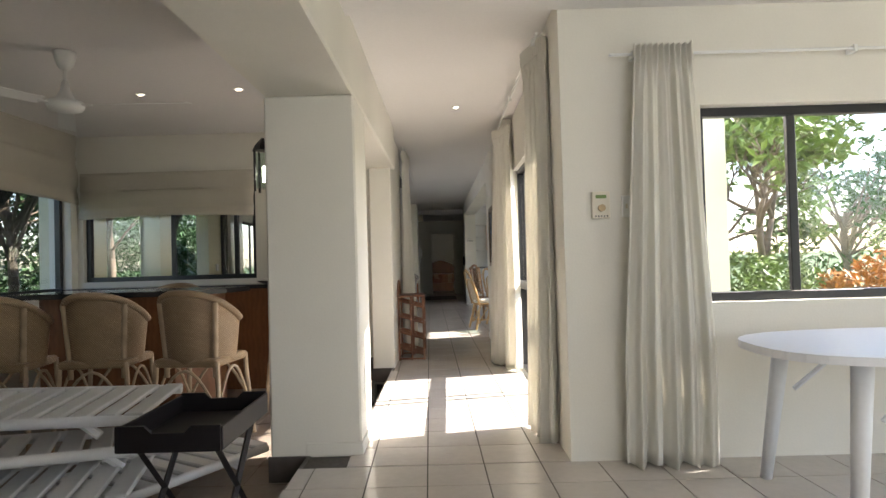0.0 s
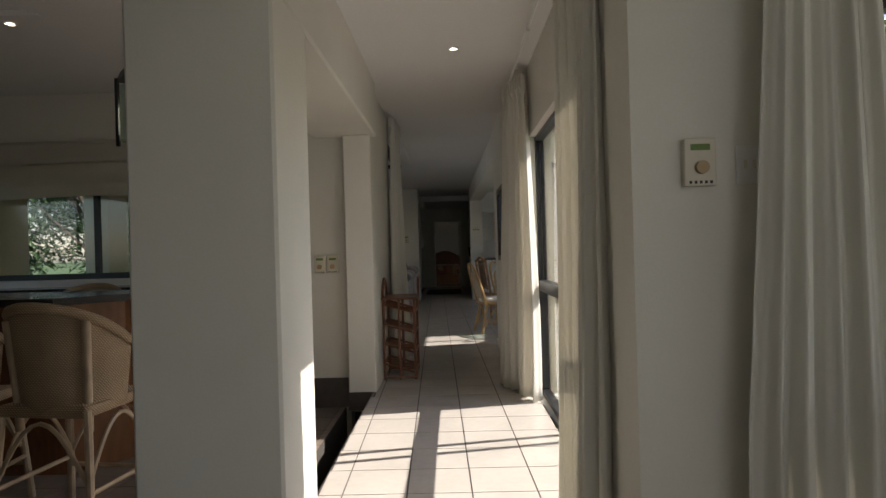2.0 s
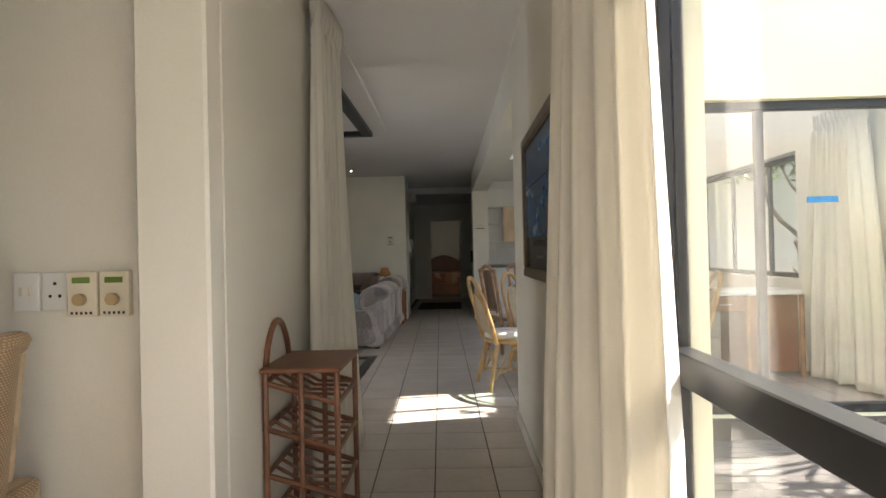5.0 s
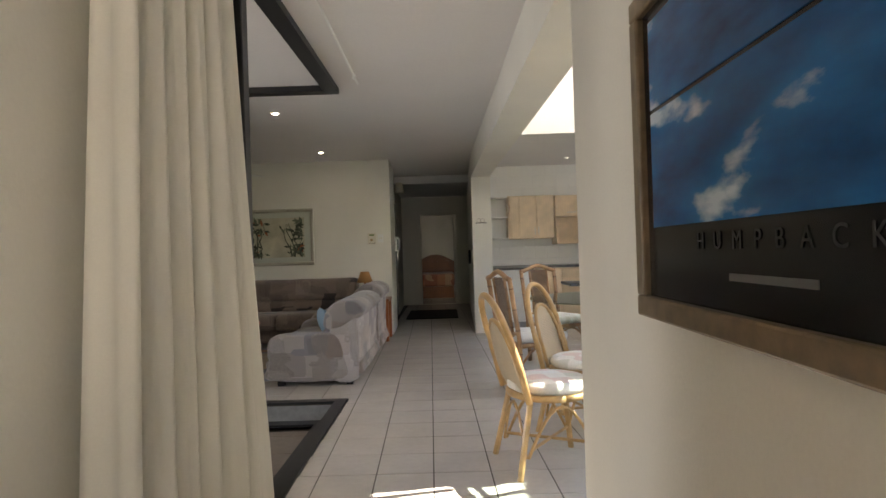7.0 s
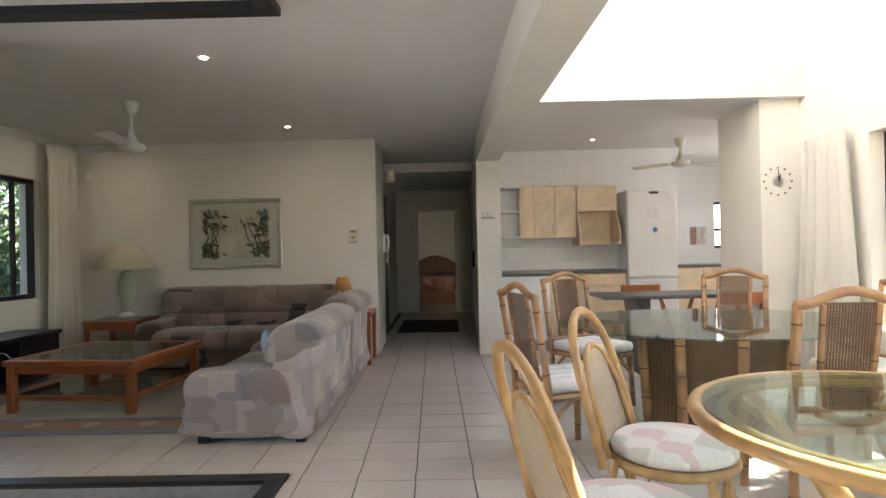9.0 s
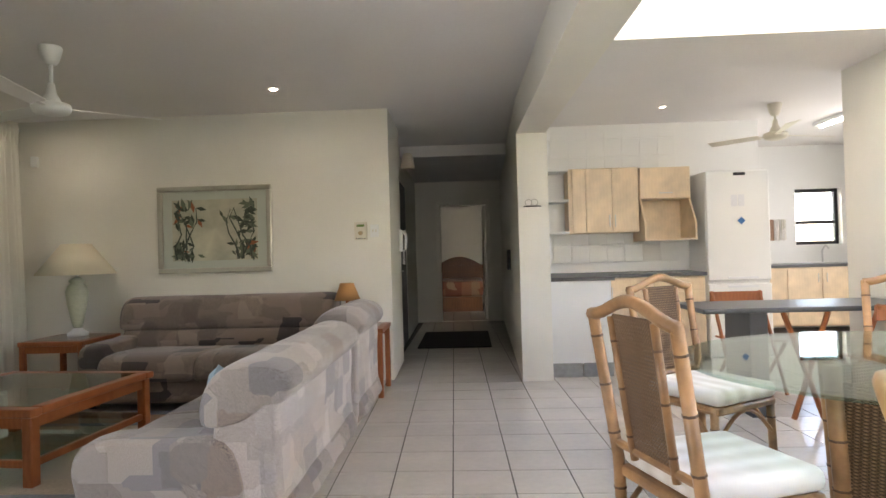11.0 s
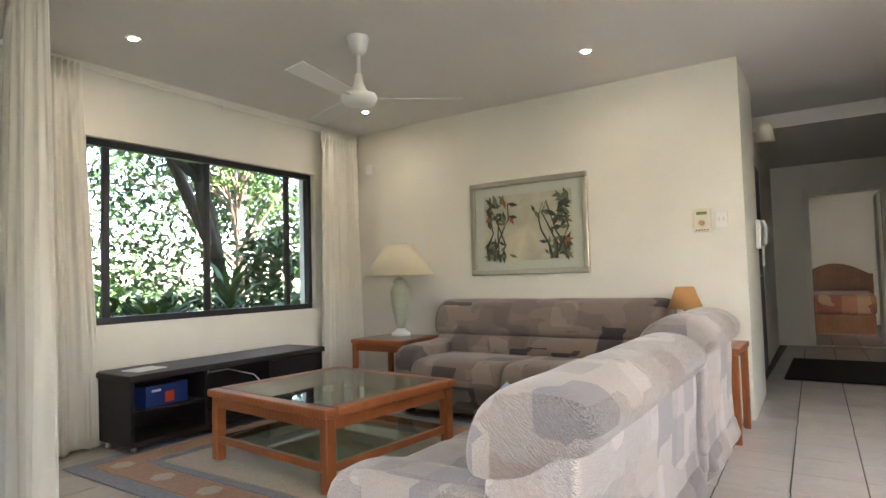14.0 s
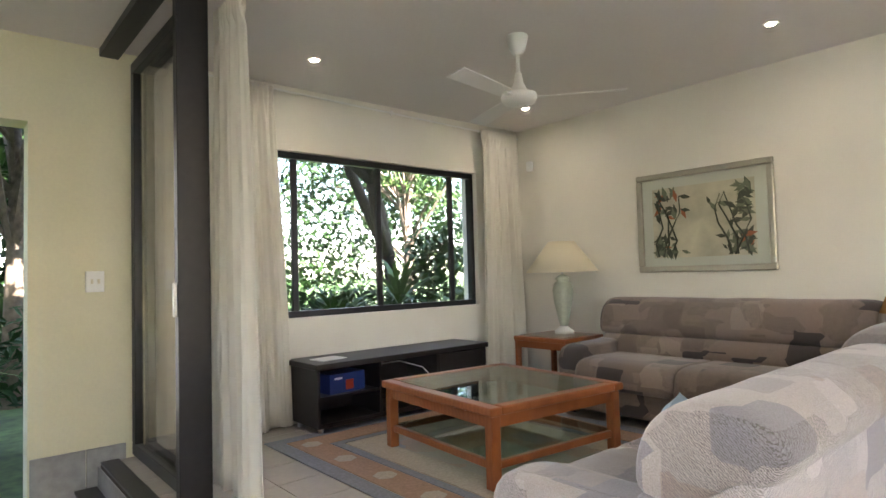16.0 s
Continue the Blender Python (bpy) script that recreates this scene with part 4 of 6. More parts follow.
for sx in (-1, 1):
    pr = [(-0.22, 0.52), (0.22, 0.52), (0.22, 0.63), (0.1, 0.63), (0.07, 0.6), (-0.07, 0.6), (-0.1, 0.63), (-0.22, 0.63)]
    bm = BM()
    lo = [bm.verts.new((sx * 0.31 - 0.009, a, b)) for a, b in pr]
    hi = [bm.verts.new((sx * 0.31 + 0.009, a, b)) for a, b in pr]
    bm.faces.new(lo), bm.faces.new(hi)
    for i in range(len(pr)):
        bm.faces.new((lo[i], lo[(i + 1) % len(pr)], hi[(i + 1) % len(pr)], hi[i]))
    part("handle_end", bm, M_BLACKWOOD, root)
for sy in (-0.17, 0.17):
    for a, b in ((-0.24, 0.24), (0.24, -0.24)):
        part("leg", tube(BM(), [(a, sy, 0.0), (b, sy, 0.52)], 0.016, 4), M_BLACKWOOD, root)
for a in (-0.24, 0.24):
    part("stretcher", tube(BM(), [(a * 0.85, -0.17, 0.04), (a * 0.85, 0.17, 0.04)], 0.01, 6), M_BLACKWOOD, root)


# stacked plastic loungers
def lounger():
    root = thing("plastic_lounger", "white plastic sun lounger folded flat on a stack", "sun lounger", group="stacked loungers")
    part("side_rail", tube(BM(), [(-0.85, -0.3, 0.06), (-0.2, -0.31, 0.07), (0.85, -0.28, 0.05)], 0.028, 8), M_PLASTIC, root, smooth=True)
    part("side_rail", tube(BM(), [(-0.85, 0.3, 0.06), (-0.2, 0.31, 0.07), (0.85, 0.28, 0.05)], 0.028, 8), M_PLASTIC, root, smooth=True)
    for i in range(13):
        x = -0.8 + i * 0.13
        part("slat", box(BM(), x, x + 0.1, -0.29, 0.29, 0.06, 0.085, 0.008), M_PLASTIC, root)
    for x in (-0.6, 0.55):
        for y in (-0.28, 0.28):
            part("leg", tube(BM(), [(x, y, 0.06), (x + 0.1, y, -0.02)], 0.022, 6), M_PLASTIC, root)
    return root


lo = lounger()
lo.matrix_basis = pose(-1.82, 2.6, 0.36, 3, 0, 6)
for x, y, z, rx, ry, rz in ((-1.75, 2.35, 0.2, -4, 3, 28), (-1.75, 2.2, 0.05, 5, -3, 12), (-1.9, 2.0, -0.08, 2, 2, 40), (-2.6, 2.75, 0.28, 0, 2, 20), (-1.3, 2.75, -0.1, 0, 0, 60)):
    copy_thing(lo, pose(x, y, z, rx, ry, rz))
# white garden table in the start room
root = thing("garden_table", "white plastic oval garden table", "table", (2.84, 2.12, 0))
part("tabletop", prism(BM(), [(0.92 * math.copysign(abs(math.cos(k * math.tau / 40)) ** 0.7, math.cos(k * math.tau / 40)), 0.46 * math.copysign(abs(math.sin(k * math.tau / 40)) ** 0.7, math.sin(k * math.tau / 40))) for k in range(40)], 0.69, 0.725), M_PLASTIC, root)
for x in (-0.62, 0.62):
    for y in (-0.3, 0.36):
        part("leg", tube(BM(), [(x * 1.0, y * 0.85, 0.69), (x * 1.12, y, 0.0)], 0.042, 8, 0.028), M_PLASTIC, root, smooth=True)
        part("strut", tube(BM(), [(x * 0.9, y * 0.9, 0.45), (x * 0.5, y * 0.8, 0.67)], 0.012, 6), M_PLASTIC, root)

# ---- corridor things ----
root = thing("wine_rack", "red-brown cane wine rack with an arched handle", "wine rack", (0.16, 6.46, 0))
for sx in (-0.14, 0, 0.14):
    for sy in (-0.2, 0.2):
        part("post", tube(BM(), [(sx, sy, 0), (sx, sy, 0.73)], 0.012, 8), M_REDCANE, root)
for z in (0.06, 0.24, 0.42, 0.6):
    for sy in (-0.2, 0.2):
        part("cross_rail", tube(BM(), [(-0.15, sy, z + 0.09), (0.15, sy, z)], 0.011, 6), M_REDCANE, root)
    for sx in (-0.14, 0.14):
        part("side_rail", tube(BM(), [(sx, -0.21, z + (0.09 if sx < 0 else 0)), (sx, 0.21, z + (0.09 if sx < 0 else 0))], 0.011, 6), M_REDCANE, root)
    for k in range(4):
        part("bottle_stay", tube(BM(), [(-0.14, -0.12 + k * 0.08, z + 0.1), (0.0, -0.14 + k * 0.08, z + 0.03), (0.14, -0.12 + k * 0.08, z + 0.02)], 0.007, 6), M_REDCANE, root)
part("top_shelf", box(BM(), -0.16, 0.16, -0.22, 0.22, 0.725, 0.745, 0.006), M_REDCANE, root, "reddish cane top")
part("arched_handle", tube(BM(), arc(lambda k: (-0.15, -0.16 + 0.32 * k, 0.74 + 0.17 * math.sin(k * math.pi) ** 0.6), 14), 0.013, 8), M_REDCANE, root, smooth=True)
part("base_rail", tube(BM(), [(-0.15, -0.21, 0.02), (0.15, -0.21, 0.02), (0.15, 0.21, 0.02), (-0.15, 0.21, 0.02)], 0.011, 6), M_REDCANE, root)


def sea_picture_mat():
    m = mat("wave_print", (0.1, 0.3, 0.5), 0.25)
    N, L = m.node_tree.nodes, m.node_tree.links
    b = N["Principled BSDF"]
    tc, n, r = N.new("ShaderNodeTexCoord"), N.new("ShaderNodeTexNoise"), N.new("ShaderNodeValToRGB")
    mp = N.new("ShaderNodeMapping")
    mp.inputs["Scale"].default_value = (1, 2.2, 6)
    n.inputs["Scale"].default_value = 1.6
    n.inputs["Detail"].default_value = 7
    L.new(tc.outputs["Object"], mp.inputs[0])
    L.new(mp.outputs[0], n.inputs["Vector"])
    L.new(n.outputs[0], r.inputs[0])
    for i, (p, c) in enumerate(((0.3, (0.006, 0.05, 0.17)), (0.6, (0.012, 0.15, 0.42)))):
        r.color_ramp.elements[i].position = p
        r.color_ramp.elements[i].color = (*c, 1)
    e = r.color_ramp.elements.new(0.7)
    e.color = (0.55, 0.7, 0.8, 1)
    L.new(r.outputs[0], b.inputs["Base Color"])
    return m


M_SEA = sea_picture_mat()
M_POSTERFRAME = mat("worn_gilt_wood", (0.2, 0.145, 0.085), 0.4, grain=0.3, scale=25, stain=0.3, stain_scale=9)
root = thing("whale_poster", "framed black-bordered poster of breaking sea spray", "picture", (1.188, 6.76, 1.42))
for y0, y1, z0, z1, nm in ((-0.56, 0.56, -0.38, -0.33, "frame_rail"), (-0.56, 0.56, 0.33, 0.38, "frame_rail"), (-0.56, -0.51, -0.33, 0.33, "frame_stile"), (0.51, 0.56, -0.33, 0.33, "frame_stile")):
    part(nm, box(BM(), -0.03, 0, y0, y1, z0, z1, 0.006, 2), M_POSTERFRAME, root)
part("mount", box(BM(), -0.012, -0.002, -0.51, 0.51, -0.33, 0.33), mat("black_border", (0.012, 0.012, 0.014), 0.2), root)
part("print", box(BM(), -0.015, -0.012, -0.47, 0.47, -0.17, 0.09), M_SEA, root)
part("upper_print", box(BM(), -0.015, -0.012, -0.47, 0.47, 0.1, 0.3), M_SEA, root)
cu = bpy.data.curves.new("title", "FONT")
cu.body, cu.size, cu.space_character, cu.extrude = "HUMPBACK", 0.045, 2.6, 0.0005
cu.align_x = "CENTER"
txt = new("title", cu)
dg = bpy.context.evaluated_depsgraph_get()
me = bpy.data.meshes.new_from_object(txt.evaluated_get(dg))
bpy.data.objects.remove(txt)
me.materials.clear()
me.materials.append(mat("grey_lettering", (0.026, 0.026, 0.026), 0.4))
ob = tagged(new("title", me), kind="stuff")
ob.parent = root
ob.matrix_basis = pose(-0.0135, 0, -0.22, 90, 0, -90)
part("subtitle_bar", box(BM(), -0.014, -0.012, -0.12, 0.12, -0.275, -0.262), mat("grey_bar", (0.12, 0.12, 0.12), 0.4), root)


# ---- living room ----
def bolster(bm, section, x0, x1, n=22, rim=0.05, dips=()):
    """A padded bar along x with the closed section [(y, z), ...], rounded at its ends and pinched at dips."""
    cy = sum(p[0] for p in section) / len(section)
    cz = sum(p[1] for p in section) / len(section)
    rings = []
    for i in range(n + 1):
        u = 0.5 - 0.5 * math.cos(math.pi * i / n)
        x = x0 + (x1 - x0) * u
        e = min(x - x0, x1 - x) / rim
        k = 1.0 if e >= 1 else 0.86 + 0.14 * math.sqrt(max(0.0, 1 - (1 - e) ** 2))
        for d in dips:
            k *= 1 - 0.03 * math.exp(-((x - d) / 0.03) ** 2)
        k *= 1 + 0.008 * math.sin(x * 9) + 0.006 * math.sin(x * 23 + 1)
        rings.append([bm.verts.new((x, cy + (y - cy) * k, cz + (z - cz) * k)) for y, z in section])
    m = len(section)
    for a, b in zip(rings, rings[1:]):
        for k in range(m):
            bm.faces.new((a[k], a[(k + 1) % m], b[(k + 1) % m], b[k]))
    bm.faces.new(rings[0])
    bm.faces.new(rings[-1])
    return bm


def smooth_loop(pts, per=4):
    """A closed curve through pts."""
    out, n = [], len(pts)
    for i in range(n):
        p0, p1, p2, p3 = (Vector(pts[(i + k) % n]) for k in (-1, 0, 1, 2))
        for j in range(per):
            t = j / per
            out.append(tuple(0.5 * (2 * p1 + (p2 - p0) * t + (2 * p0 - 5 * p1 + 4 * p2 - p3) * t * t + (3 * p1 - p0 - 3 * p2 + p3) * t ** 3)))
    return out


def sofa(label, length, seats, material, at, turn, depth=0.92, skirt=None):
    """Faces -y, its back along y = 0; length along x."""
    root = thing("sofa", label, "sofa", at, turn)
    L2, arm = length / 2, 0.2
    w = (length - 2 * arm) / seats
    dips = [-L2 + arm + i * w for i in range(1, seats)]
    part("base", bolster(BM(), smooth_loop([(-depth + 0.06, 0.06), (-depth + 0.03, 0.18), (-depth + 0.07, 0.29), (-0.3, 0.3), (-0.04, 0.29), (-0.03, 0.06)], 3), -L2 + 0.03, L2 - 0.03, rim=0.03), material, root, smooth=True)
    top = smooth_loop([(-0.31, 0.6), (-0.33, 0.7), (-0.28, 0.83), (-0.17, 0.905), (-0.05, 0.9), (0.03, 0.85), (0.055, 0.78), (0.02, 0.715), (-0.05, 0.7), (-0.16, 0.62)])
    part("head_roll", bolster(BM(), top, -L2 + 0.01, L2 - 0.01, 30, 0.07, dips), material, root, "padded top rolled over the back", True)
    lumbar = smooth_loop([(-0.35, 0.42), (-0.385, 0.5), (-0.34, 0.585), (-0.25, 0.62), (-0.14, 0.6), (-0.12, 0.42)])
    part("lumbar_cushion", bolster(BM(), lumbar, -L2 + 0.06, L2 - 0.06, 30, 0.05, dips), material, root, smooth=True)
    core = smooth_loop([(-0.26, 0.06), (-0.28, 0.4), (-0.24, 0.74), (-0.05, 0.76), (0.0, 0.7), (-0.01, 0.4), (-0.02, 0.06)], 3)
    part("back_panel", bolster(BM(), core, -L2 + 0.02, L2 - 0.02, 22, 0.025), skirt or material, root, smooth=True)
    for i in range(seats):
        x0, x1 = -L2 + arm + i * w + 0.003, -L2 + arm + (i + 1) * w - 0.003
        seat = smooth_loop([(-depth + 0.04, 0.24), (-depth - 0.015, 0.34), (-depth + 0.04, 0.44), (-depth + 0.22, 0.465), (-0.45, 0.455), (-0.27, 0.44), (-0.27, 0.26)])
        part("seat_cushion", bolster(BM(), seat, x0, x1, 18, 0.06), material, root, smooth=True)
    for sgn in (-1, 1):
        xa, xb = sorted((sgn * L2, sgn * (L2 - arm - 0.02)))
        side = smooth_loop([(-depth + 0.1, 0.06), (-depth + 0.05, 0.3), (-depth + 0.04, 0.46), (-depth + 0.14, 0.55), (-0.45, 0.56), (-0.2, 0.55), (-0.12, 0.3), (-0.14, 0.06)])
        part("arm", bolster(BM(), side, xa, xb, 14, 0.09), material, root, smooth=True)
    for x in (-L2 + 0.08, L2 - 0.08):
        for y in (-depth + 0.16, -0.1):
            part("foot", box(BM(), x - 0.03, x + 0.03, y - 0.03, y + 0.03, 0, 0.07), M_BLACKWOOD, root)
    return root


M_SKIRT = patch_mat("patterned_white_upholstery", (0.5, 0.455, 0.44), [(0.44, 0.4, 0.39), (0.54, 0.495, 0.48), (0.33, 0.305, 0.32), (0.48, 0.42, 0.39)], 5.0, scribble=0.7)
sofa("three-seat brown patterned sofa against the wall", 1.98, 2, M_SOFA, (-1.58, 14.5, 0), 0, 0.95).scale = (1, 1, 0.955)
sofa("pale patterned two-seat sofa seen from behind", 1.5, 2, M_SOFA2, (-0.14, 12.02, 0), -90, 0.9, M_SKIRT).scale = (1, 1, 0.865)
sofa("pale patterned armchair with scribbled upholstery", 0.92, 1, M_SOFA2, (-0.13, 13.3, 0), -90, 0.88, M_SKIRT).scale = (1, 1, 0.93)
root = thing("throw_cushion", "soft blue throw cushion on the sofa", "cushion", (-0.5, 11.72, 0.5), 20)
part("cover", grid_surface(BM(), lambda u, v: ((0.09 * math.sin(u * math.pi) ** 0.5) * math.cos(v * math.tau) - 0.14 * (u - 0.5), 0.24 * math.sin(v * math.tau) * (0.6 + 0.4 * math.sin(u * math.pi)), (u - 0.5) * 0.36), 14, 24), M_BLUE, root, smooth=True)

# coffee table
root = thing("coffee_table", "square orange teak coffee table with glass top and shelf", "coffee table", (-2.19, 12.55, 0), -5)
for sx in (-1, 1):
    for sy in (-1, 1):
        part("leg", box(BM(), sx * 0.5 - 0.03, sx * 0.5 + 0.03, sy * 0.47 - 0.03, sy * 0.47 + 0.03, 0.012, 0.38, 0.005), M_TEAK, root)
for sy in (-1, 1):
    part("apron", box(BM(), -0.47, 0.47, sy * 0.47 - 0.014, sy * 0.47 + 0.014, 0.32, 0.385), M_TEAK, root)
    part("top_rail", box(BM(), -0.55, 0.55, sy * 0.48 - 0.04, sy * 0.48 + 0.04, 0.385, 0.43, 0.01, 2), M_TEAK, root)
    part("shelf_rail", box(BM(), -0.47, 0.47, sy * 0.47 - 0.015, sy * 0.47 + 0.015, 0.11, 0.15, 0.004), M_TEAK, root)
for sx in (-1, 1):
    part("apron", box(BM(), sx * 0.5 - 0.014, sx * 0.5 + 0.014, -0.44, 0.44, 0.32, 0.385), M_TEAK, root)
    part("top_rail", box(BM(), sx * 0.51 - 0.04, sx * 0.51 + 0.04, -0.44, 0.44, 0.387, 0.432, 0.01, 2), M_TEAK, root)
    part("shelf_rail", box(BM(), sx * 0.5 - 0.015, sx * 0.5 + 0.015, -0.44, 0.44, 0.11, 0.15, 0.004), M_TEAK, root)
part("glass_top", box(BM(), -0.47, 0.47, -0.44, 0.44, 0.424, 0.43), M_TGLASS, root, "greenish glass top")
part("glass_shelf", box(BM(), -0.485, 0.485, -0.455, 0.455, 0.15, 0.156), M_TGLASS, root, "greenish glass shelf")


def teak_side(label, at, w, d, h):
    root = thing("side_table", label, "side table", at)
    for sx in (-1, 1):
        for sy in (-1, 1):
            part("leg", box(BM(), sx * (w / 2 - 0.03) - 0.022, sx * (w / 2 - 0.03) + 0.022, sy * (d / 2 - 0.03) - 0.022, sy * (d / 2 - 0.03) + 0.022, 0, h - 0.04, 0.004), M_TEAK, root)
    for sy in (-1, 1):
        part("apron", box(BM(), -w / 2 + 0.05, w / 2 - 0.05, sy * (d / 2 - 0.03) - 0.01, sy * (d / 2 - 0.03) + 0.01, h - 0.1, h - 0.04), M_TEAK, root)
    part("top", box(BM(), -w / 2, w / 2, -d / 2, d / 2, h - 0.04, h, 0.008, 2), M_TEAK, root)
    part("glass_inset", box(BM(), -w / 2 + 0.06, w / 2 - 0.06, -d / 2 + 0.06, d / 2 - 0.06, h - 0.002, h + 0.003), M_TGLASS, root)


teak_side("teak corner side table with glass inset", (-2.98, 14.15, 0), 0.58, 0.56, 0.53)
teak_side("teak side table behind the armchair", (-0.32, 14.12, 0), 0.42, 0.5, 0.58)
small_lamp(-0.47, 14.2, 0.583)
root = thing("table_lamp", "celadon ceramic lamp with a wide cream shade", "lamp", (-2.98, 14.24, 0.535))
part("foot", lathe(BM(), [(0.085, 0), (0.085, 0.025), (0.05, 0.05), (0.035, 0.07), (0.0, 0.07)]), M_WHITE, root, smooth=True)
part("vase", lathe(BM(), [(0.035, 0.07), (0.05, 0.12), (0.085, 0.3), (0.095, 0.4), (0.075, 0.46), (0.05, 0.48), (0.07, 0.5), (0.05, 0.52), (0.02, 0.54)], seg=24), M_CERAMIC, root, "ribbed celadon body", True)
part("stem", tube(BM(), [(0, 0, 0.52), (0, 0, 0.7)], 0.008, 8), M_STEEL, root)
part("shade", lathe(BM(), [(0.33, 0.56), (0.12, 0.84), (0.115, 0.84), (0.322, 0.56)], seg=32), M_SHADE, root, "coolie-shaped cream shade", True)

# television unit
root = thing("tv_unit", "low black-brown television bench with open shelf", "tv bench")
part("top", box(BM(), -3.74, -3.28, 11.88, 13.56, 0.46, 0.5, 0.004), M_BLACKWOOD, root)
part("bottom", box(BM(), -3.73, -3.3, 11.9, 13.54, 0.05, 0.08), M_BLACKWOOD, root)
part("back", box(BM(), -3.73, -3.715, 11.9, 13.54, 0.08, 0.46), M_BLACKWOOD, root)
for y in (11.9, 12.42, 12.98, 13.52):
    part("upright", box(BM(), -3.715, -3.3, y, y + 0.02, 0.08, 0.46), M_BLACKWOOD, root)
part("shelf", box(BM(), -3.715, -3.31, 11.92, 12.42, 0.25, 0.265), M_BLACKWOOD, root)
part("drawer_front", box(BM(), -3.31, -3.295, 13.0, 13.52, 0.09, 0.45, 0.003), M_BLACKWOOD, root)
for y in (11.95, 13.45):
    for x in (-3.68, -3.36):
        part("foot", tube(BM(), [(x, y, 0), (x, y, 0.05)], 0.018, 10), M_STEEL, root)
root = thing("device_box", "blue and black boxed device on the shelf", "box", (-3.45, 12.17, 0.265), 6)
part("carton", box(BM(), -0.09, 0.09, -0.16, 0.16, 0, 0.14, 0.003), mat("blue_card", (0.01, 0.03, 0.14), 0.35), root)
part("red_panel", box(BM(), 0.0905, 0.092, -0.02, 0.05, 0.02, 0.09), mat("red_print", (0.5, 0.05, 0.01), 0.4), root)
part("white_bar", box(BM(), 0.0905, 0.092, -0.12, -0.05, 0.1, 0.115), M_WHITE, root)
root = thing("wall_cable", "white aerial cable loose on the television bench", "cable")
part("plug", tube(BM(), [(-3.62, 12.62, 0.4), (-3.6, 12.62, 0.4)], 0.035, 14), M_WHITE, root)
part("lead", tube(BM(), [(-3.6, 12.63, 0.39), (-3.5, 12.75, 0.41), (-3.36, 12.88, 0.36), (-3.31, 12.97, 0.24)], 0.005, 6), M_WHITE, root)
root = thing("magazine", "pale leaflet lying on the television bench", "magazine", (-3.5, 12.1, 0.5), 8)
part("cover", box(BM(), -0.08, 0.08, -0.11, 0.11, 0, 0.006), M_WHITE, root)


# rug with angular border
def rug_mat():
    m = patch_mat("wool_rug", (0.42, 0.36, 0.31), [(0.46, 0.33, 0.26), (0.42, 0.37, 0.33), (0.33, 0.33, 0.36)], 3.0)
    return m


root = thing("rug", "pale woven wool rug with blue and rust borders", "rug", (-2.0, 12.55, 0))
part("field", box(BM(), -1.4, 1.1, -1.0, 1.0, 0, 0.008, 0.002), rug_mat(), root)
M_RUGB = mat("rug_blue_band", (0.25, 0.27, 0.31), 0.95, grain=0.2, scale=60, bump=0.2)
M_RUGR = mat("rug_rust_band", (0.42, 0.27, 0.19), 0.95, grain=0.2, scale=60, bump=0.2)
M_RUGC = mat("rug_cream_band", (0.5, 0.44, 0.36), 0.95, grain=0.15, scale=60, bump=0.2)
for i, (o, w, mm) in enumerate(((0.0, 0.1, M_RUGB), (0.11, 0.2, M_RUGR), (0.32, 0.06, M_RUGB), (0.39, 0.2, M_RUGC))):
    for nm, b in (("border_band", (-1.4 + o, 1.1 - o, -1.0 + o, -1.0 + o + w)), ("border_band", (-1.4 + o, 1.1 - o, 1.0 - o - w, 1.0 - o)), ("border_band", (-1.4 + o, -1.4 + o + w, -1.0 + o + w, 1.0 - o - w)), ("border_band", (1.1 - o - w, 1.1 - o, -1.0 + o + w, 1.0 - o - w))):
        part(nm, box(BM(), *b, 0.004, 0.0115), mm, root)
for k in range(6):
    x = -1.15 + k * 0.42
    part("motif", lathe(BM(), [(0.07, 0.008), (0.07, 0.0125), (0.0, 0.0125)], x, -0.78, 6), M_RUGC, root)


# picture over the sofa
root = thing("botanical_picture", "silver-framed print of branches over pale water", "picture", (-1.82, 14.58, 1.49))
for x0, x1, z0, z1 in ((-0.56, 0.56, -0.42, -0.37), (-0.56, 0.56, 0.37, 0.42), (-0.56, -0.51, -0.37, 0.37), (0.51, 0.56, -0.37, 0.37)):
    part("frame_side", box(BM(), x0, x1, -0.035, 0, z0, z1, 0.01, 2), M_SILVER, root)
part("mount", box(BM(), -0.51, 0.51, -0.012, -0.002, -0.37, 0.37), mat("pale_mount", (0.5, 0.53, 0.46), 0.4), root)
part("print", box(BM(), -0.42, 0.42, -0.014, -0.012, -0.3, 0.29), mat("washed_print", (0.52, 0.5, 0.38), 0.5, grain=0.1, scale=9, stain=0.35, stain_scale=3), root)
rp = random.Random(5)
M_INK, M_INK2, M_RUST = mat("print_dark_green", (0.045, 0.055, 0.035), 0.5), mat("print_olive", (0.13, 0.15, 0.1), 0.5), mat("print_rust", (0.3, 0.1, 0.04), 0.5)
for side in (-1, 1):
    for k in range(4):
        x = side * rp.uniform(0.22, 0.4)
        pts = [(x, -0.0145, -0.29)]
        for j in range(4):
            p = pts[-1]
            pts.append((max(-0.4, min(0.4, p[0] + rp.uniform(-0.07, 0.07))), -0.0145, p[2] + rp.uniform(0.1, 0.14)))
        part("painted_branch", tube(BM(), pts, 0.01, 4, 0.004), M_INK, root)
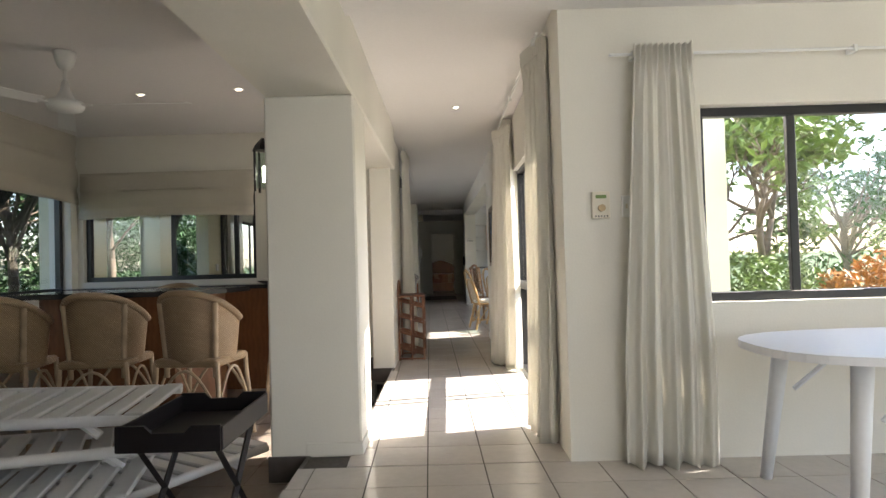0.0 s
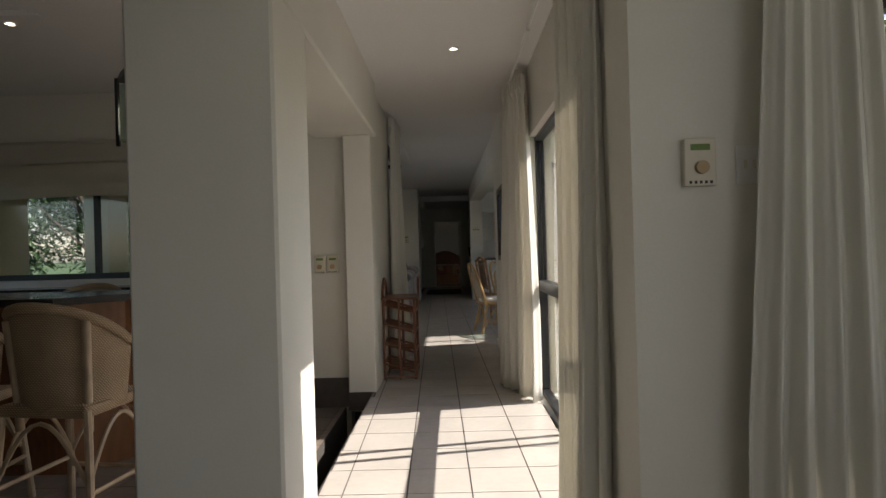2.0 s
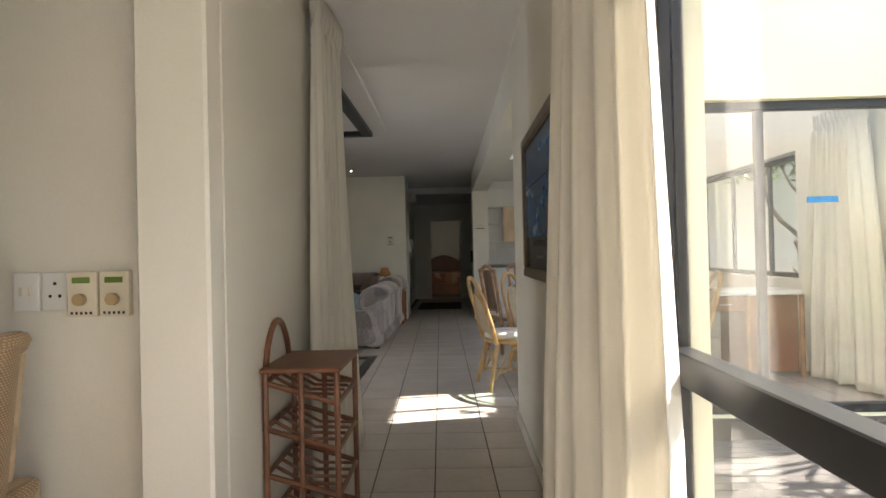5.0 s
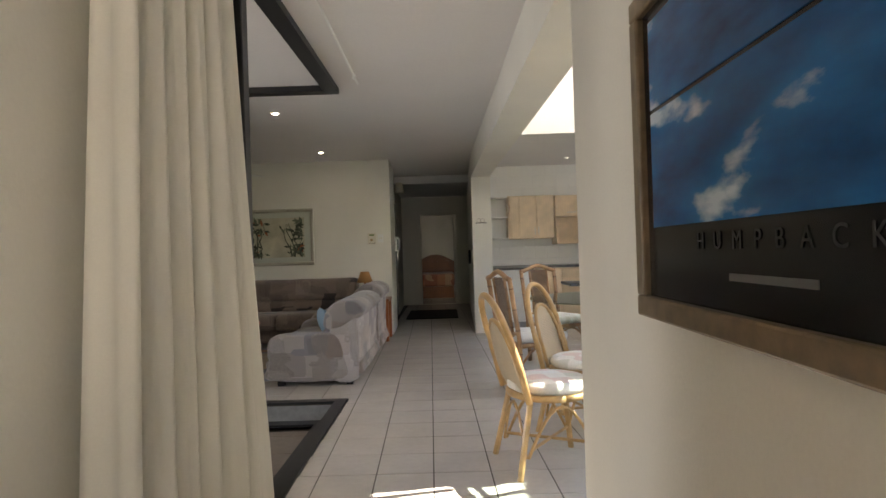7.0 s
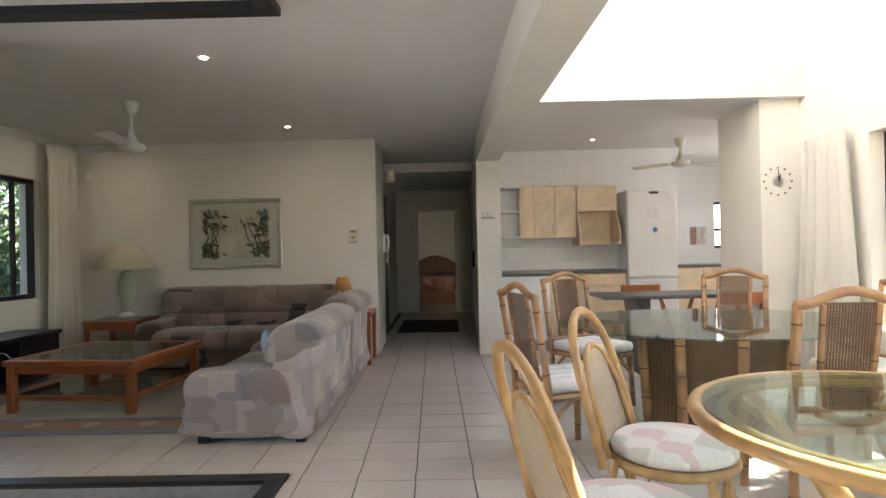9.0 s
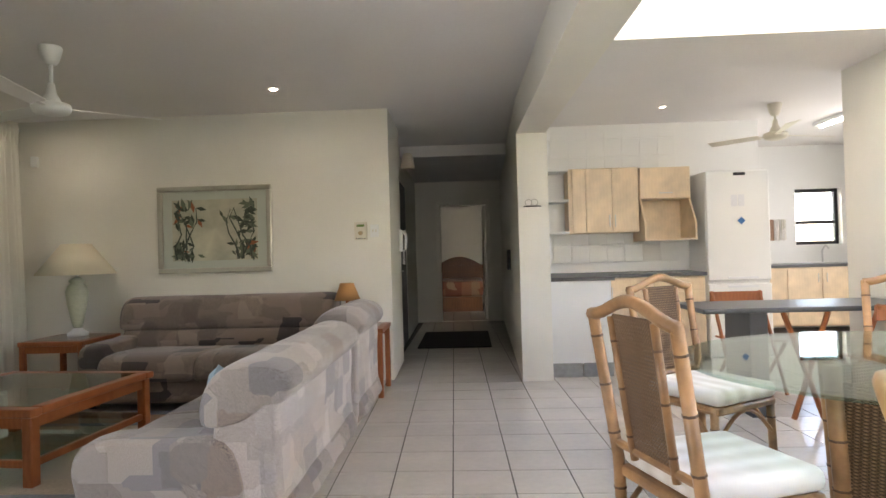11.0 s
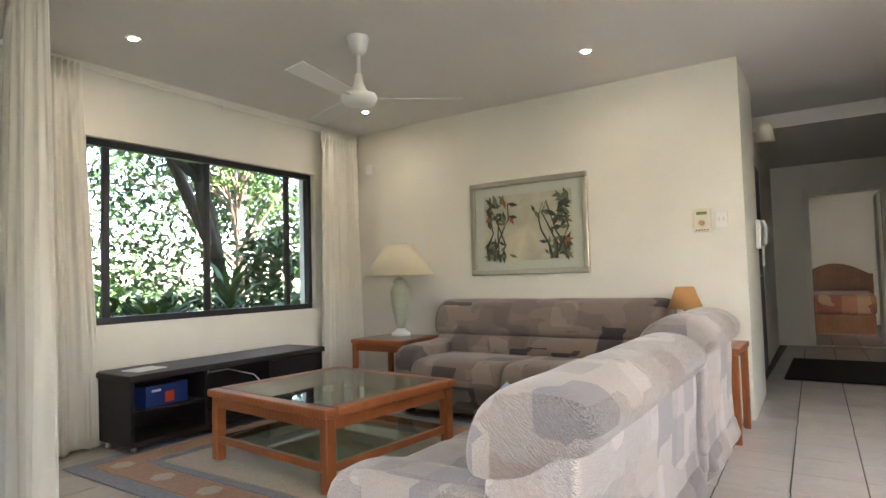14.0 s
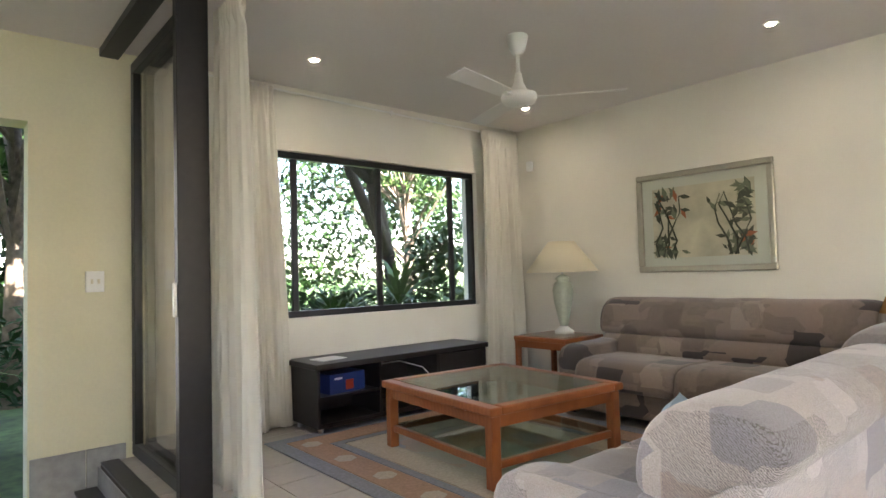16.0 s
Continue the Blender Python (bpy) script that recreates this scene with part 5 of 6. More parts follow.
for mm, n in ((M_INK2, 60), (M_INK, 75), (M_RUST, 14)):
    bm = BM()
    for k in range(n):
        side = rp.choice((-1, 1))
        cx = side * (0.41 - abs(rp.gauss(0, 0.11)))
        cz = rp.choice((rp.uniform(-0.29, -0.12), rp.uniform(0.02, 0.28) if rp.random() < 0.8 else rp.uniform(-0.2, 0.2)))
        a, l = rp.uniform(0, 6.28), rp.uniform(0.03, 0.07)
        cx, cz = max(-0.37, min(0.37, cx)), max(-0.255, min(0.245, cz))
        q = [(l, 0), (0, l * 0.35), (-l, 0), (0, -l * 0.35)]
        bm.faces.new([bm.verts.new((cx + x * math.cos(a) - z * math.sin(a), -0.0152 - 0.0002 * k / n, cz + x * math.sin(a) + z * math.cos(a))) for x, z in q])
    tagged(part("painted_leaves", bm, mm, root), kind="stuff")

# ---- hall ----
root = thing("door_mat", "dark brown bristle door mat on the hall tiles", "door mat", (0.42, 17.1, 0))
part("fibre_top", box(BM(), -0.48, 0.46, -0.7, 0.75, 0, 0.02, 0.006), mat("dark_coir", (0.03, 0.026, 0.024), 0.95, grain=0.3, scale=120, bump=0.6), root)
root = thing("door_1_gate", "dark wooden front door standing in the hall wall", "door")
part("leaf", prism(BM(), [(-0.235, 15.78), (-0.225, 15.78), (-0.262, 17.28), (-0.28, 17.28)], 0.0, 2.14), M_BLACKWOOD, root)
for z0, z1 in ((0.2, 0.9), (1.1, 1.95)):
    part("panel", prism(BM(), [(-0.229, 15.95), (-0.222, 15.95), (-0.254, 17.1), (-0.262, 17.1)], z0, z1), M_BLACKWOOD, root)
part("handle", tube(BM(), [(-0.2, 15.9, 1.0), (-0.17, 15.92, 1.0), (-0.17, 16.02, 1.0)], 0.008, 6), M_STEEL, root)
root = thing("intercom", "white intercom handset with a coiled cord", "intercom", (-0.14, 15.45, 1.35))
part("base", box(BM(), 0, 0.04, -0.05, 0.05, -0.12, 0.12, 0.008, 2), M_WHITE, root)
part("handset", tube(BM(), [(0.05, -0.02, -0.12), (0.075, -0.02, -0.08), (0.08, -0.02, 0.05), (0.055, -0.02, 0.11)], 0.018, 8), M_WHITE, root, smooth=True)
part("cord", tube(BM(), arc(lambda k: (0.05 + 0.01 * math.cos(k * 60), -0.02 + 0.01 * math.sin(k * 60), -0.12 - 0.14 * math.sin(k * math.pi)), 50), 0.003, 5), M_WHITE, root)
root = thing("door_speaker", "ivory siren box under the hall ceiling", "siren", (-0.1, 16.2, 2.34))
part("body", lathe(BM(), [(0.05, 0.1), (0.07, 0.05), (0.09, -0.08), (0.0, -0.08)]), M_IVORY, root, smooth=True)
for x0, x1, z0, z1 in ((0.06, 0.13, 0, 2.12), (0.93, 1.0, 0, 2.12), (0.13, 0.93, 2.04, 2.12)):
    bm = box(BM(), x0, x1, 19.27, 19.3, z0, z1, 0.004)
    struct("trim_bedroom_door", bm, M_WALL, "painted door frame", "door frame")
root = thing("bedroom_door", "cream bedroom door standing open", "door", (0.93, 19.47, 0))
part("leaf", box(BM(), -0.04, 0.0, 0.0, 0.75, 0.01, 2.02, 0.003), M_WALL, root)
part("handle", tube(BM(), [(-0.05, 0.68, 1.0), (-0.08, 0.68, 1.0), (-0.08, 0.58, 1.0)], 0.009, 6), M_STEEL, root)
root = thing("bed", "bed with arched wooden headboard and patterned rust cover", "bed", (0.35, 22.0, 0))
part("mattress", box(BM(), -0.5, 0.55, -0.95, 0.9, 0.3, 0.62, 0.06, 3), patch_mat("rust_bedspread", (0.25, 0.1, 0.06), [(0.35, 0.16, 0.09), (0.16, 0.07, 0.05), (0.4, 0.26, 0.16)], 6), root, smooth=True)
# pale base coloured as dark wood to carry the bedroom's dimness
part("base", box(BM(), -0.48, 0.53, -0.93, 0.9, 0.0, 0.3), M_DESK, root)
part("headboard", prism(BM(), [(-0.55 + 1.15 * k / 16, 0.93) for k in range(17)] + [(0.6 - 1.15 * k / 16, 0.97) for k in range(17)], 0.3, 0.92), M_DESK, root)
part("headboard_arch", grid_surface(BM(), lambda u, v: (-0.5 + 1.05 * u, 0.97, 0.92 + v * 0.2 * math.sin(u * math.pi)), 16, 3, 0.04), M_DESK, root)
root = thing("key_box", "small dark key box on the hall wall", "box", (1.13, 16.2, 1.1))
part("body", box(BM(), -0.04, 0.02, -0.08, 0.08, -0.12, 0.12, 0.004), M_BLACKWOOD, root)
root = thing("wall_ornament", "small gilt cat-shaped wall ornament", "ornament", (1.22, 14.43, 1.64))
for x in (-0.035, 0.02):
    part("outline", tube(BM(), arc(lambda k: (x + 0.03 * math.cos(k * math.tau), -0.006, 0.03 * math.sin(k * math.tau)), 14), 0.004, 5), M_SILVER, root)
part("bar", tube(BM(), [(-0.08, -0.006, -0.035), (0.08, -0.006, -0.035)], 0.005, 5), M_DARK, root)


# ---- dining ----
def cane_node_tube(root, name, pts, r):
    part(name, tube(BM(), pts, r, 8), M_BAMBOO, root, smooth=True)
    bm = BM()
    P = [Vector(p) for p in pts]
    for a, b in zip(P, P[1:]):
        n = max(1, int((b - a).length / 0.16))
        for i in range(n):
            c = a.lerp(b, (i + 0.5) / n)
            d = (b - a).normalized() * 0.004
            tube(bm, [c - d, c + d], r * 1.1, 8)
    tagged(part("node_rings", bm, M_BAMBOODARK, root), kind="stuff")


def bamboo_chair():
    """Faces +y."""
    root = thing("bamboo_chair", "burnt bamboo dining chair with cane back and striped cushion", "chair", group="bamboo chairs round the glass table")
    for sx in (-1, 1):
        cane_node_tube(root, "back_post", [(sx * 0.21, -0.2, 0), (sx * 0.22, -0.21, 0.45), (sx * 0.23, -0.29, 0.97)], 0.021)
        cane_node_tube(root, "back_stay", [(sx * 0.11, -0.215, 0.47), (sx * 0.12, -0.285, 0.96)], 0.014)
        cane_node_tube(root, "front_leg", [(sx * 0.22, 0.22, 0), (sx * 0.21, 0.21, 0.42)], 0.02)
        part("side_brace", tube(BM(), arc(lambda k: (sx * 0.215, -0.2 + 0.41 * k, 0.24 + 0.16 * math.sin(k * math.pi)), 10), 0.01, 6), M_BAMBOO, root)
        part("side_rail", tube(BM(), [(sx * 0.215, -0.21, 0.4), (sx * 0.215, 0.22, 0.4)], 0.016, 6), M_BAMBOO, root)
    crest = arc(lambda k: (-0.24 + 0.48 * k, -0.29, 0.96 + 0.06 * math.sin(k * math.pi) ** 2), 12)
    part("crest_rail", tube(BM(), crest, 0.022, 8), M_BAMBOO, root, smooth=True)
    part("lower_back_rail", tube(BM(), [(-0.22, -0.215, 0.5), (0.22, -0.215, 0.5)], 0.015, 8), M_BAMBOO, root)
    part("cane_panel", grid_surface(BM(), lambda u, v: (-0.105 + 0.21 * u + 0.01 * v * (u - 0.5), -0.222 - 0.065 * v, 0.51 + 0.46 * v), 3, 4, 0.006), M_MESH, root, "dark woven cane panel")
    part("seat_frame", box(BM(), -0.22, 0.22, -0.21, 0.24, 0.38, 0.42, 0.012, 2), M_BAMBOO, root)
    part("front_brace", tube(BM(), arc(lambda k: (-0.21 + 0.42 * k, 0.22, 0.24 + 0.14 * math.sin(k * math.pi)), 10), 0.01, 6), M_BAMBOO, root)
    part("cushion", box(BM(), -0.225, 0.225, -0.2, 0.25, 0.42, 0.5, 0.036, 3), M_CUSHION, root, "white striped seat cushion", True)
    return root


TX, TY = 2.42, 11.25
ch = bamboo_chair()
ch.matrix_basis = pose(1.41, 11.0, 0, 0, 0, -72)
for x, y, rz in ((1.85, 12.15, -150), (2.95, 12.12, 150), (2.45, 10.3, 0), (3.3, 11.1, 95)):
    copy_thing(ch, pose(x, y, 0, 0, 0, rz))
root = thing("glass_dining_table", "large oval glass dining table on cane panelled base", "dining table", (TX, TY, 0))
part("glass_top", prism(BM(), [(0.98 * math.cos(k * math.tau / 64), 0.78 * math.sin(k * math.tau / 64)) for k in range(64)], 0.735, 0.747), M_TGLASS, root, "thick greenish glass top")
for k in range(8):
    a = k * math.tau / 8
    cane_node_tube(root, "base_pole", [(0.42 * math.cos(a), 0.34 * math.sin(a), 0), (0.46 * math.cos(a), 0.38 * math.sin(a), 0.733)], 0.032)
    a2 = (k + 1) * math.tau / 8
    part("cane_panel", grid_surface(BM(), lambda u, v: ((0.42 + 0.03 * v) * (math.cos(a) * (1 - u) + math.cos(a2) * u), (0.34 + 0.03 * v) * (math.sin(a) * (1 - u) + math.sin(a2) * u), 0.06 + 0.62 * v), 2, 4, 0.008), M_MESH, root, "woven cane panel")
part("base_ring", prism(BM(), [(0.44 * math.cos(k * math.tau / 32), 0.36 * math.sin(k * math.tau / 32)) for k in range(32)], 0.02, 0.06), M_BAMBOO, root)


def hoop_chair():
    """Rattan chair with a hooped back; faces +y."""
    root = thing("rattan_chair", "golden rattan hoop-back chair with floral round cushion", "chair", group="rattan chairs round the small table")
    hoop = arc(lambda k: (0.23 * math.cos(math.pi * (1 - k)) * (1 + 0.12 * math.sin(k * math.pi)), -0.2 - 0.16 * math.sin(k * math.pi) ** 0.7, 0.4 + 0.56 * math.sin(k * math.pi) ** 0.6), 24)
    part("outer_hoop", tube(BM(), hoop, 0.018, 8), M_RATTAN, root, smooth=True)
    hoop2 = arc(lambda k: (0.17 * math.cos(math.pi * (1 - k)) * (1 + 0.1 * math.sin(k * math.pi)), -0.195 - 0.12 * math.sin(k * math.pi) ** 0.7, 0.42 + 0.4 * math.sin(k * math.pi) ** 0.6), 24)
    part("inner_hoop", tube(BM(), hoop2, 0.012, 8), M_RATTAN, root, smooth=True)
    part("cane_panel", grid_surface(BM(), lambda u, v: ((u - 0.5) * 0.34 * math.sin(math.acos(max(-1, min(1, v ** 1.6 * 0.995)))) * 1.05, -0.2 - 0.115 * v ** 0.8, 0.43 + 0.38 * v), 10, 14, 0.006), M_MESHPALE, root, "pale woven cane panel")
    part("seat_ring", tube(BM(), arc(lambda k: (0.23 * math.cos(k * math.tau), 0.225 * math.sin(k * math.tau), 0.41), 28), 0.02, 8), M_RATTAN, root, smooth=True)
    part("seat_base", lathe(BM(), [(0.22, 0.4), (0.22, 0.42), (0.0, 0.42)]), M_RATTAN, root)
    part("cushion", lathe(BM(), [(0.0, 0.42), (0.2, 0.42), (0.235, 0.44), (0.235, 0.465), (0.2, 0.485), (0.1, 0.492), (0.0, 0.494)], seg=28), M_FLORAL, root, "pale floral round cushion", True)
    for sx in (-1, 1):
        part("front_leg", tube(BM(), [(sx * 0.16, 0.16, 0.41), (sx * 0.2, 0.21, 0)], 0.018, 8), M_RATTAN, root)
        part("back_leg", tube(BM(), [(sx * 0.17, -0.17, 0.42), (sx * 0.22, -0.26, 0)], 0.018, 8), M_RATTAN, root)
        part("arch_brace", tube(BM(), arc(lambda k: (sx * 0.19, -0.2 + 0.39 * k, 0.1 + 0.26 * math.sin(k * math.pi)), 12), 0.009, 6), M_RATTAN, root)
    for yy in (-0.21, 0.19):
        part("arch_brace", tube(BM(), arc(lambda k: (-0.19 + 0.38 * k, yy, 0.1 + 0.26 * math.sin(k * math.pi)), 12), 0.009, 6), M_RATTAN, root)
        part("stretcher", tube(BM(), [(-0.19, yy, 0.13), (0.19, yy * -0.9, 0.15)], 0.009, 6), M_RATTAN, root)
    return root


hc = hoop_chair()
hc.matrix_basis = pose(1.25, 9.2, 0, 0, 0, -78)
copy_thing(hc, pose(1.6, 9.8, 0, 0, 0, -122))
copy_thing(hc, pose(2.7, 9.2, 0, 0, 0, 80))
root = thing("rattan_table", "round golden rattan table with a glass top", "table", (2.07, 9.15, 0))
part("rim", tube(BM(), arc(lambda k: (0.6 * math.cos(k * math.tau), 0.6 * math.sin(k * math.tau), 0.72), 40), 0.024, 8), M_RATTAN, root, smooth=True)
part("inner_rim", tube(BM(), arc(lambda k: (0.52 * math.cos(k * math.tau), 0.52 * math.sin(k * math.tau), 0.715), 40), 0.014, 8), M_RATTAN, root, smooth=True)
part("glass_top", lathe(BM(), [(0.0, 0.735), (0.58, 0.735), (0.58, 0.742), (0.0, 0.742)], seg=40), M_TGLASS, root)
for k in range(4):
    a = k * math.tau / 4 + 0.5
    c, s = math.cos(a), math.sin(a)
    part("leg", tube(BM(), [(0.55 * c, 0.55 * s, 0.71), (0.42 * c, 0.42 * s, 0.6), (0.22 * c, 0.22 * s, 0.35), (0.3 * c, 0.3 * s, 0.12), (0.42 * c, 0.42 * s, 0)], 0.02, 8), M_RATTAN, root, smooth=True)
part("leg_ring", tube(BM(), arc(lambda k: (0.23 * math.cos(k * math.tau), 0.23 * math.sin(k * math.tau), 0.35), 24), 0.014, 8), M_RATTAN, root)

root = thing("desk", "cane-trimmed wooden desk with brass pulls", "desk", (3.45, 9.55, 0))
part("top", box(BM(), -0.75, 0.4, -0.28, 0.3, 0.74, 0.78, 0.006), M_WHITE, root, "pale stone top")
part("pedestal", box(BM(), -0.08, 0.38, -0.25, 0.28, 0.05, 0.74, 0.004), M_DESK, root)
part("pedestal", box(BM(), -0.73, -0.45, -0.25, 0.28, 0.05, 0.74, 0.004), M_DESK, root)
part("drawer_front", box(BM(), -0.44, -0.1, -0.26, -0.24, 0.6, 0.73, 0.004), M_DESK, root)
for x in (-0.75, -0.45, -0.08, 0.4):
    part("corner_cane", tube(BM(), [(x, -0.27, 0), (x, -0.27, 0.74)], 0.022, 8), M_BAMBOO, root)
part("pull", tube(BM(), [(-0.32, -0.275, 0.66), (-0.22, -0.275, 0.66)], 0.007, 6), M_SILVER, root)
root = thing("bar_height_table", "long grey-topped wooden table with folding chairs", "table", (3.05, 13.35, 0))
part("tabletop", box(BM(), -0.85, 0.65, -0.3, 0.3, 0.73, 0.765, 0.01, 2), M_COUNTER, root, "grey laminate top")
part("support", box(BM(), -0.5, -0.38, -0.2, 0.2, 0.0, 0.73), M_COUNTER, root)
for x in (-0.15, 0.55):
    part("leg", tube(BM(), [(x - 0.15, -0.25, 0.73), (x + 0.1, -0.25, 0)], 0.018, 6), M_TEAK, root)
    part("leg", tube(BM(), [(x + 0.15, -0.25, 0.73), (x - 0.1, -0.25, 0)], 0.018, 6), M_TEAK, root)


def folding_chair(x, y, rz):
    root = thing("folding_chair", "orange wooden folding chair at the grey table", "chair", (x, y, 0), rz, "folding chairs")
    for sx in (-0.2, 0.2):
        part("back_leg", tube(BM(), [(sx, 0.2, 0), (sx, -0.2, 0.8)], 0.016, 6), M_TEAK, root)
        part("front_leg", tube(BM(), [(sx, -0.2, 0), (sx, 0.2, 0.42)], 0.016, 6), M_TEAK, root)
    for i in range(4):
        part("seat_slat", box(BM(), -0.2, 0.2, -0.15 + i * 0.09, -0.08 + i * 0.09, 0.42, 0.435), M_TEAK, root)
    part("back_slat", box(BM(), -0.22, 0.22, -0.2, -0.18, 0.7, 0.8, 0.004), M_TEAK, root)


folding_chair(3.35, 12.95, 0)
folding_chair(2.9, 13.95, 180)
root = thing("wall_clock", "clock of loose dark hour marks on the wall", "clock", (3.88, 13.1, 1.82))
part("centre", tube(BM(), [(0, -0.015, 0), (0, 0, 0)], 0.05, 20), M_STEEL, root)
for k in range(12):
    a = k * math.tau / 12
    part("hour_mark", box(BM(), 0.13 * math.cos(a) - 0.007, 0.13 * math.cos(a) + 0.007, -0.008, 0, 0.13 * math.sin(a) - 0.007, 0.13 * math.sin(a) + 0.007), M_DARK, root)
part("hour_hand", tube(BM(), [(0, -0.018, 0), (0.02, -0.018, 0.07)], 0.004, 5), M_DARK, root)
part("minute_hand", tube(BM(), [(0, -0.02, 0), (0, -0.02, 0.11)], 0.003, 5), M_DARK, root)

# ---- kitchen ----
root = thing("wall_cabinet", "maple wall cabinet with two doors", "cabinet", group="kitchen wall cabinets")
part("body", box(BM(), 1.72, 2.47, 15.42, 15.715, 1.37, 2.07), M_MAPLE, root)
for x0, x1, hx in ((1.76, 1.9, 1.88), (1.904, 2.18, 2.15), (2.184, 2.466, 2.21)):
    d = part("door", box(BM(), x0, x1, 15.4, 15.42, 1.375, 2.065, 0.003), M_MAPLE, root)
    if hx > 2:
        part("handle", tube(BM(), [(hx, 15.385, 1.43), (hx, 15.385, 1.56)], 0.006, 6), M_STEEL, d)
root = thing("open_shelf", "white rounded end shelf unit", "shelf")
for z in (1.37, 1.72, 2.05):
    part("shelf", prism(BM(), [(1.4, 15.715), (1.4, 15.5), (1.5, 15.42), (1.72, 15.4), (1.72, 15.715)], z, z + 0.025), M_WHITE, root)
part("back", box(BM(), 1.4, 1.72, 15.69, 15.712, 1.395, 2.05), M_WHITE, root)
root = thing("wall_cabinet", "maple cabinet over an open microwave niche", "cabinet", group="kitchen wall cabinets")
part("body", box(BM(), 2.48, 3.02, 15.42, 15.715, 1.72, 2.06), M_MAPLE, root)
dd = part("door", box(BM(), 2.485, 3.015, 15.4, 15.42, 1.725, 2.055, 0.003), M_MAPLE, root)
part("handle", tube(BM(), [(2.68, 15.385, 1.78), (2.82, 15.385, 1.78)], 0.006, 6), M_STEEL, dd)
for x in (2.48, 3.0):
    bm = BM()
    lo = [bm.verts.new((x, a, b)) for a, b in ((15.42, 1.72), (15.25, 1.45), (15.25, 1.27), (15.7, 1.27), (15.7, 1.72))]
    hi = [bm.verts.new((x + 0.02, a, b)) for a, b in ((15.42, 1.72), (15.25, 1.45), (15.25, 1.27), (15.7, 1.27), (15.7, 1.72))]
    bm.faces.new(lo), bm.faces.new(hi)
    for i in range(5):
        bm.faces.new((lo[i], lo[(i + 1) % 5], hi[(i + 1) % 5], hi[i]))
    part("niche_side", bm, M_MAPLE, root)
part("niche_floor", box(BM(), 2.5, 3.0, 15.25, 15.7, 1.27, 1.29), M_MAPLE, root)
part("niche_back", box(BM(), 2.5, 3.0, 15.68, 15.7, 1.29, 1.72), M_MAPLE, root)
root = thing("kitchen_peninsula", "white panelled counter end with grey tile plinth", "counter")
part("panel", box(BM(), 1.38, 1.95, 14.58, 15.1, 0.12, 0.9), M_WHITE, root)
for k in range(2):
    part("plinth_tile", box(BM(), 1.385 + k * 0.29, 1.67 + k * 0.29 - 0.008, 14.565, 14.58, 0.0, 0.13, 0.002), M_GREYTILE, root)
root = thing("base_cabinet", "maple base cabinets under a grey worktop", "cabinet")
part("body", box(BM(), 1.38, 3.03, 15.12, 15.715, 0.1, 0.89), M_MAPLE, root)
for x0, x1 in ((1.96, 2.02), (2.03, 2.5), (2.51, 3.02)):
    d = part("door", box(BM(), x0, x1, 15.1, 15.12, 0.12, 0.74 if x0 > 2.5 else 0.88, 0.003), M_MAPLE, root)
    part("handle", tube(BM(), [(x0 + 0.05, 15.085, 0.66), (x0 + 0.05, 15.085, 0.8 if x0 < 2.5 else 0.7)], 0.006, 6), M_STEEL, d)
part("drawer_front", box(BM(), 2.51, 3.02, 15.1, 15.12, 0.75, 0.88, 0.003), M_MAPLE, root)
part("plinth", box(BM(), 1.96, 3.02, 15.16, 15.18, 0, 0.1), M_GREYTILE, root)
root = thing("worktop", "dark grey laminate worktop turning along the wall", "worktop")
part("slab", prism(BM(), [(1.375, 14.55), (1.98, 14.55), (1.98, 14.95), (2.15, 15.08), (3.04, 15.08), (3.04, 15.715), (1.375, 15.715)], 0.9, 0.935), M_COUNTER, root)
root = thing("refrigerator", "tall white fridge freezer with notes and a blue magnet", "refrigerator")
part("body", box(BM(), 3.1, 3.74, 15.24, 15.715, 0.03, 1.98, 0.008), M_WHITE, root)
for z0, z1 in ((0.05, 0.8), (0.83, 1.97)):
    d = part("door", box(BM(), 3.1, 3.74, 15.2, 15.236, z0, z1, 0.012, 2), M_WHITE, root)
    part("handle", box(BM(), 3.3, 3.6, 15.185, 15.2, z1 - 0.04 if z1 < 1 else z0 + 0.02, z1 - 0.02 if z1 < 1 else z0 + 0.04), M_PLASTIC, d)
part("display", box(BM(), 3.38, 3.5, 15.195, 15.2, 1.92, 1.95), M_DARK, root)
for k in range(2):
    part("paper_note", box(BM(), 3.35 + k * 0.075, 3.41 + k * 0.075, 15.197, 15.2, 1.6, 1.72), M_PLASTIC, root)
part("magnet", lathe(BM(), [(0.04, -0.004), (0.04, 0), (0.0, 0)], 0, 0, 4), mat("blue_magnet", (0.05, 0.2, 0.5), 0.4), root).matrix_basis = pose(3.45, 15.197, 1.45, 90, 0, 0)
root = thing("sink_counter", "maple scullery cabinet with dark worktop and sink", "counter")
part("body", box(BM(), 3.92, 6.2, 17.0, 17.6, 0.1, 0.88), M_MAPLE, root)
part("worktop", box(BM(), 3.92, 6.2, 16.98, 17.6, 0.88, 0.92), M_COUNTER, root)
for k in range(5):
    d = part("door", box(BM(), 3.94 + k * 0.45, 4.38 + k * 0.45, 16.98, 17.0, 0.12, 0.86, 0.003), M_MAPLE, root)
    part("handle", tube(BM(), [(4.33 + k * 0.45 - (k % 2) * 0.34, 16.965, 0.68), (4.33 + k * 0.45 - (k % 2) * 0.34, 16.965, 0.8)], 0.006, 6), M_STEEL, d)
part("tap", tube(BM(), [(5.6, 17.5, 0.92), (5.6, 17.5, 1.1), (5.6, 17.42, 1.17), (5.6, 17.35, 1.12)], 0.012, 8), M_STEEL, root)
root = thing("dish_towels", "striped dish towels hanging on hooks", "towel", (4.9, 17.6, 1.55))
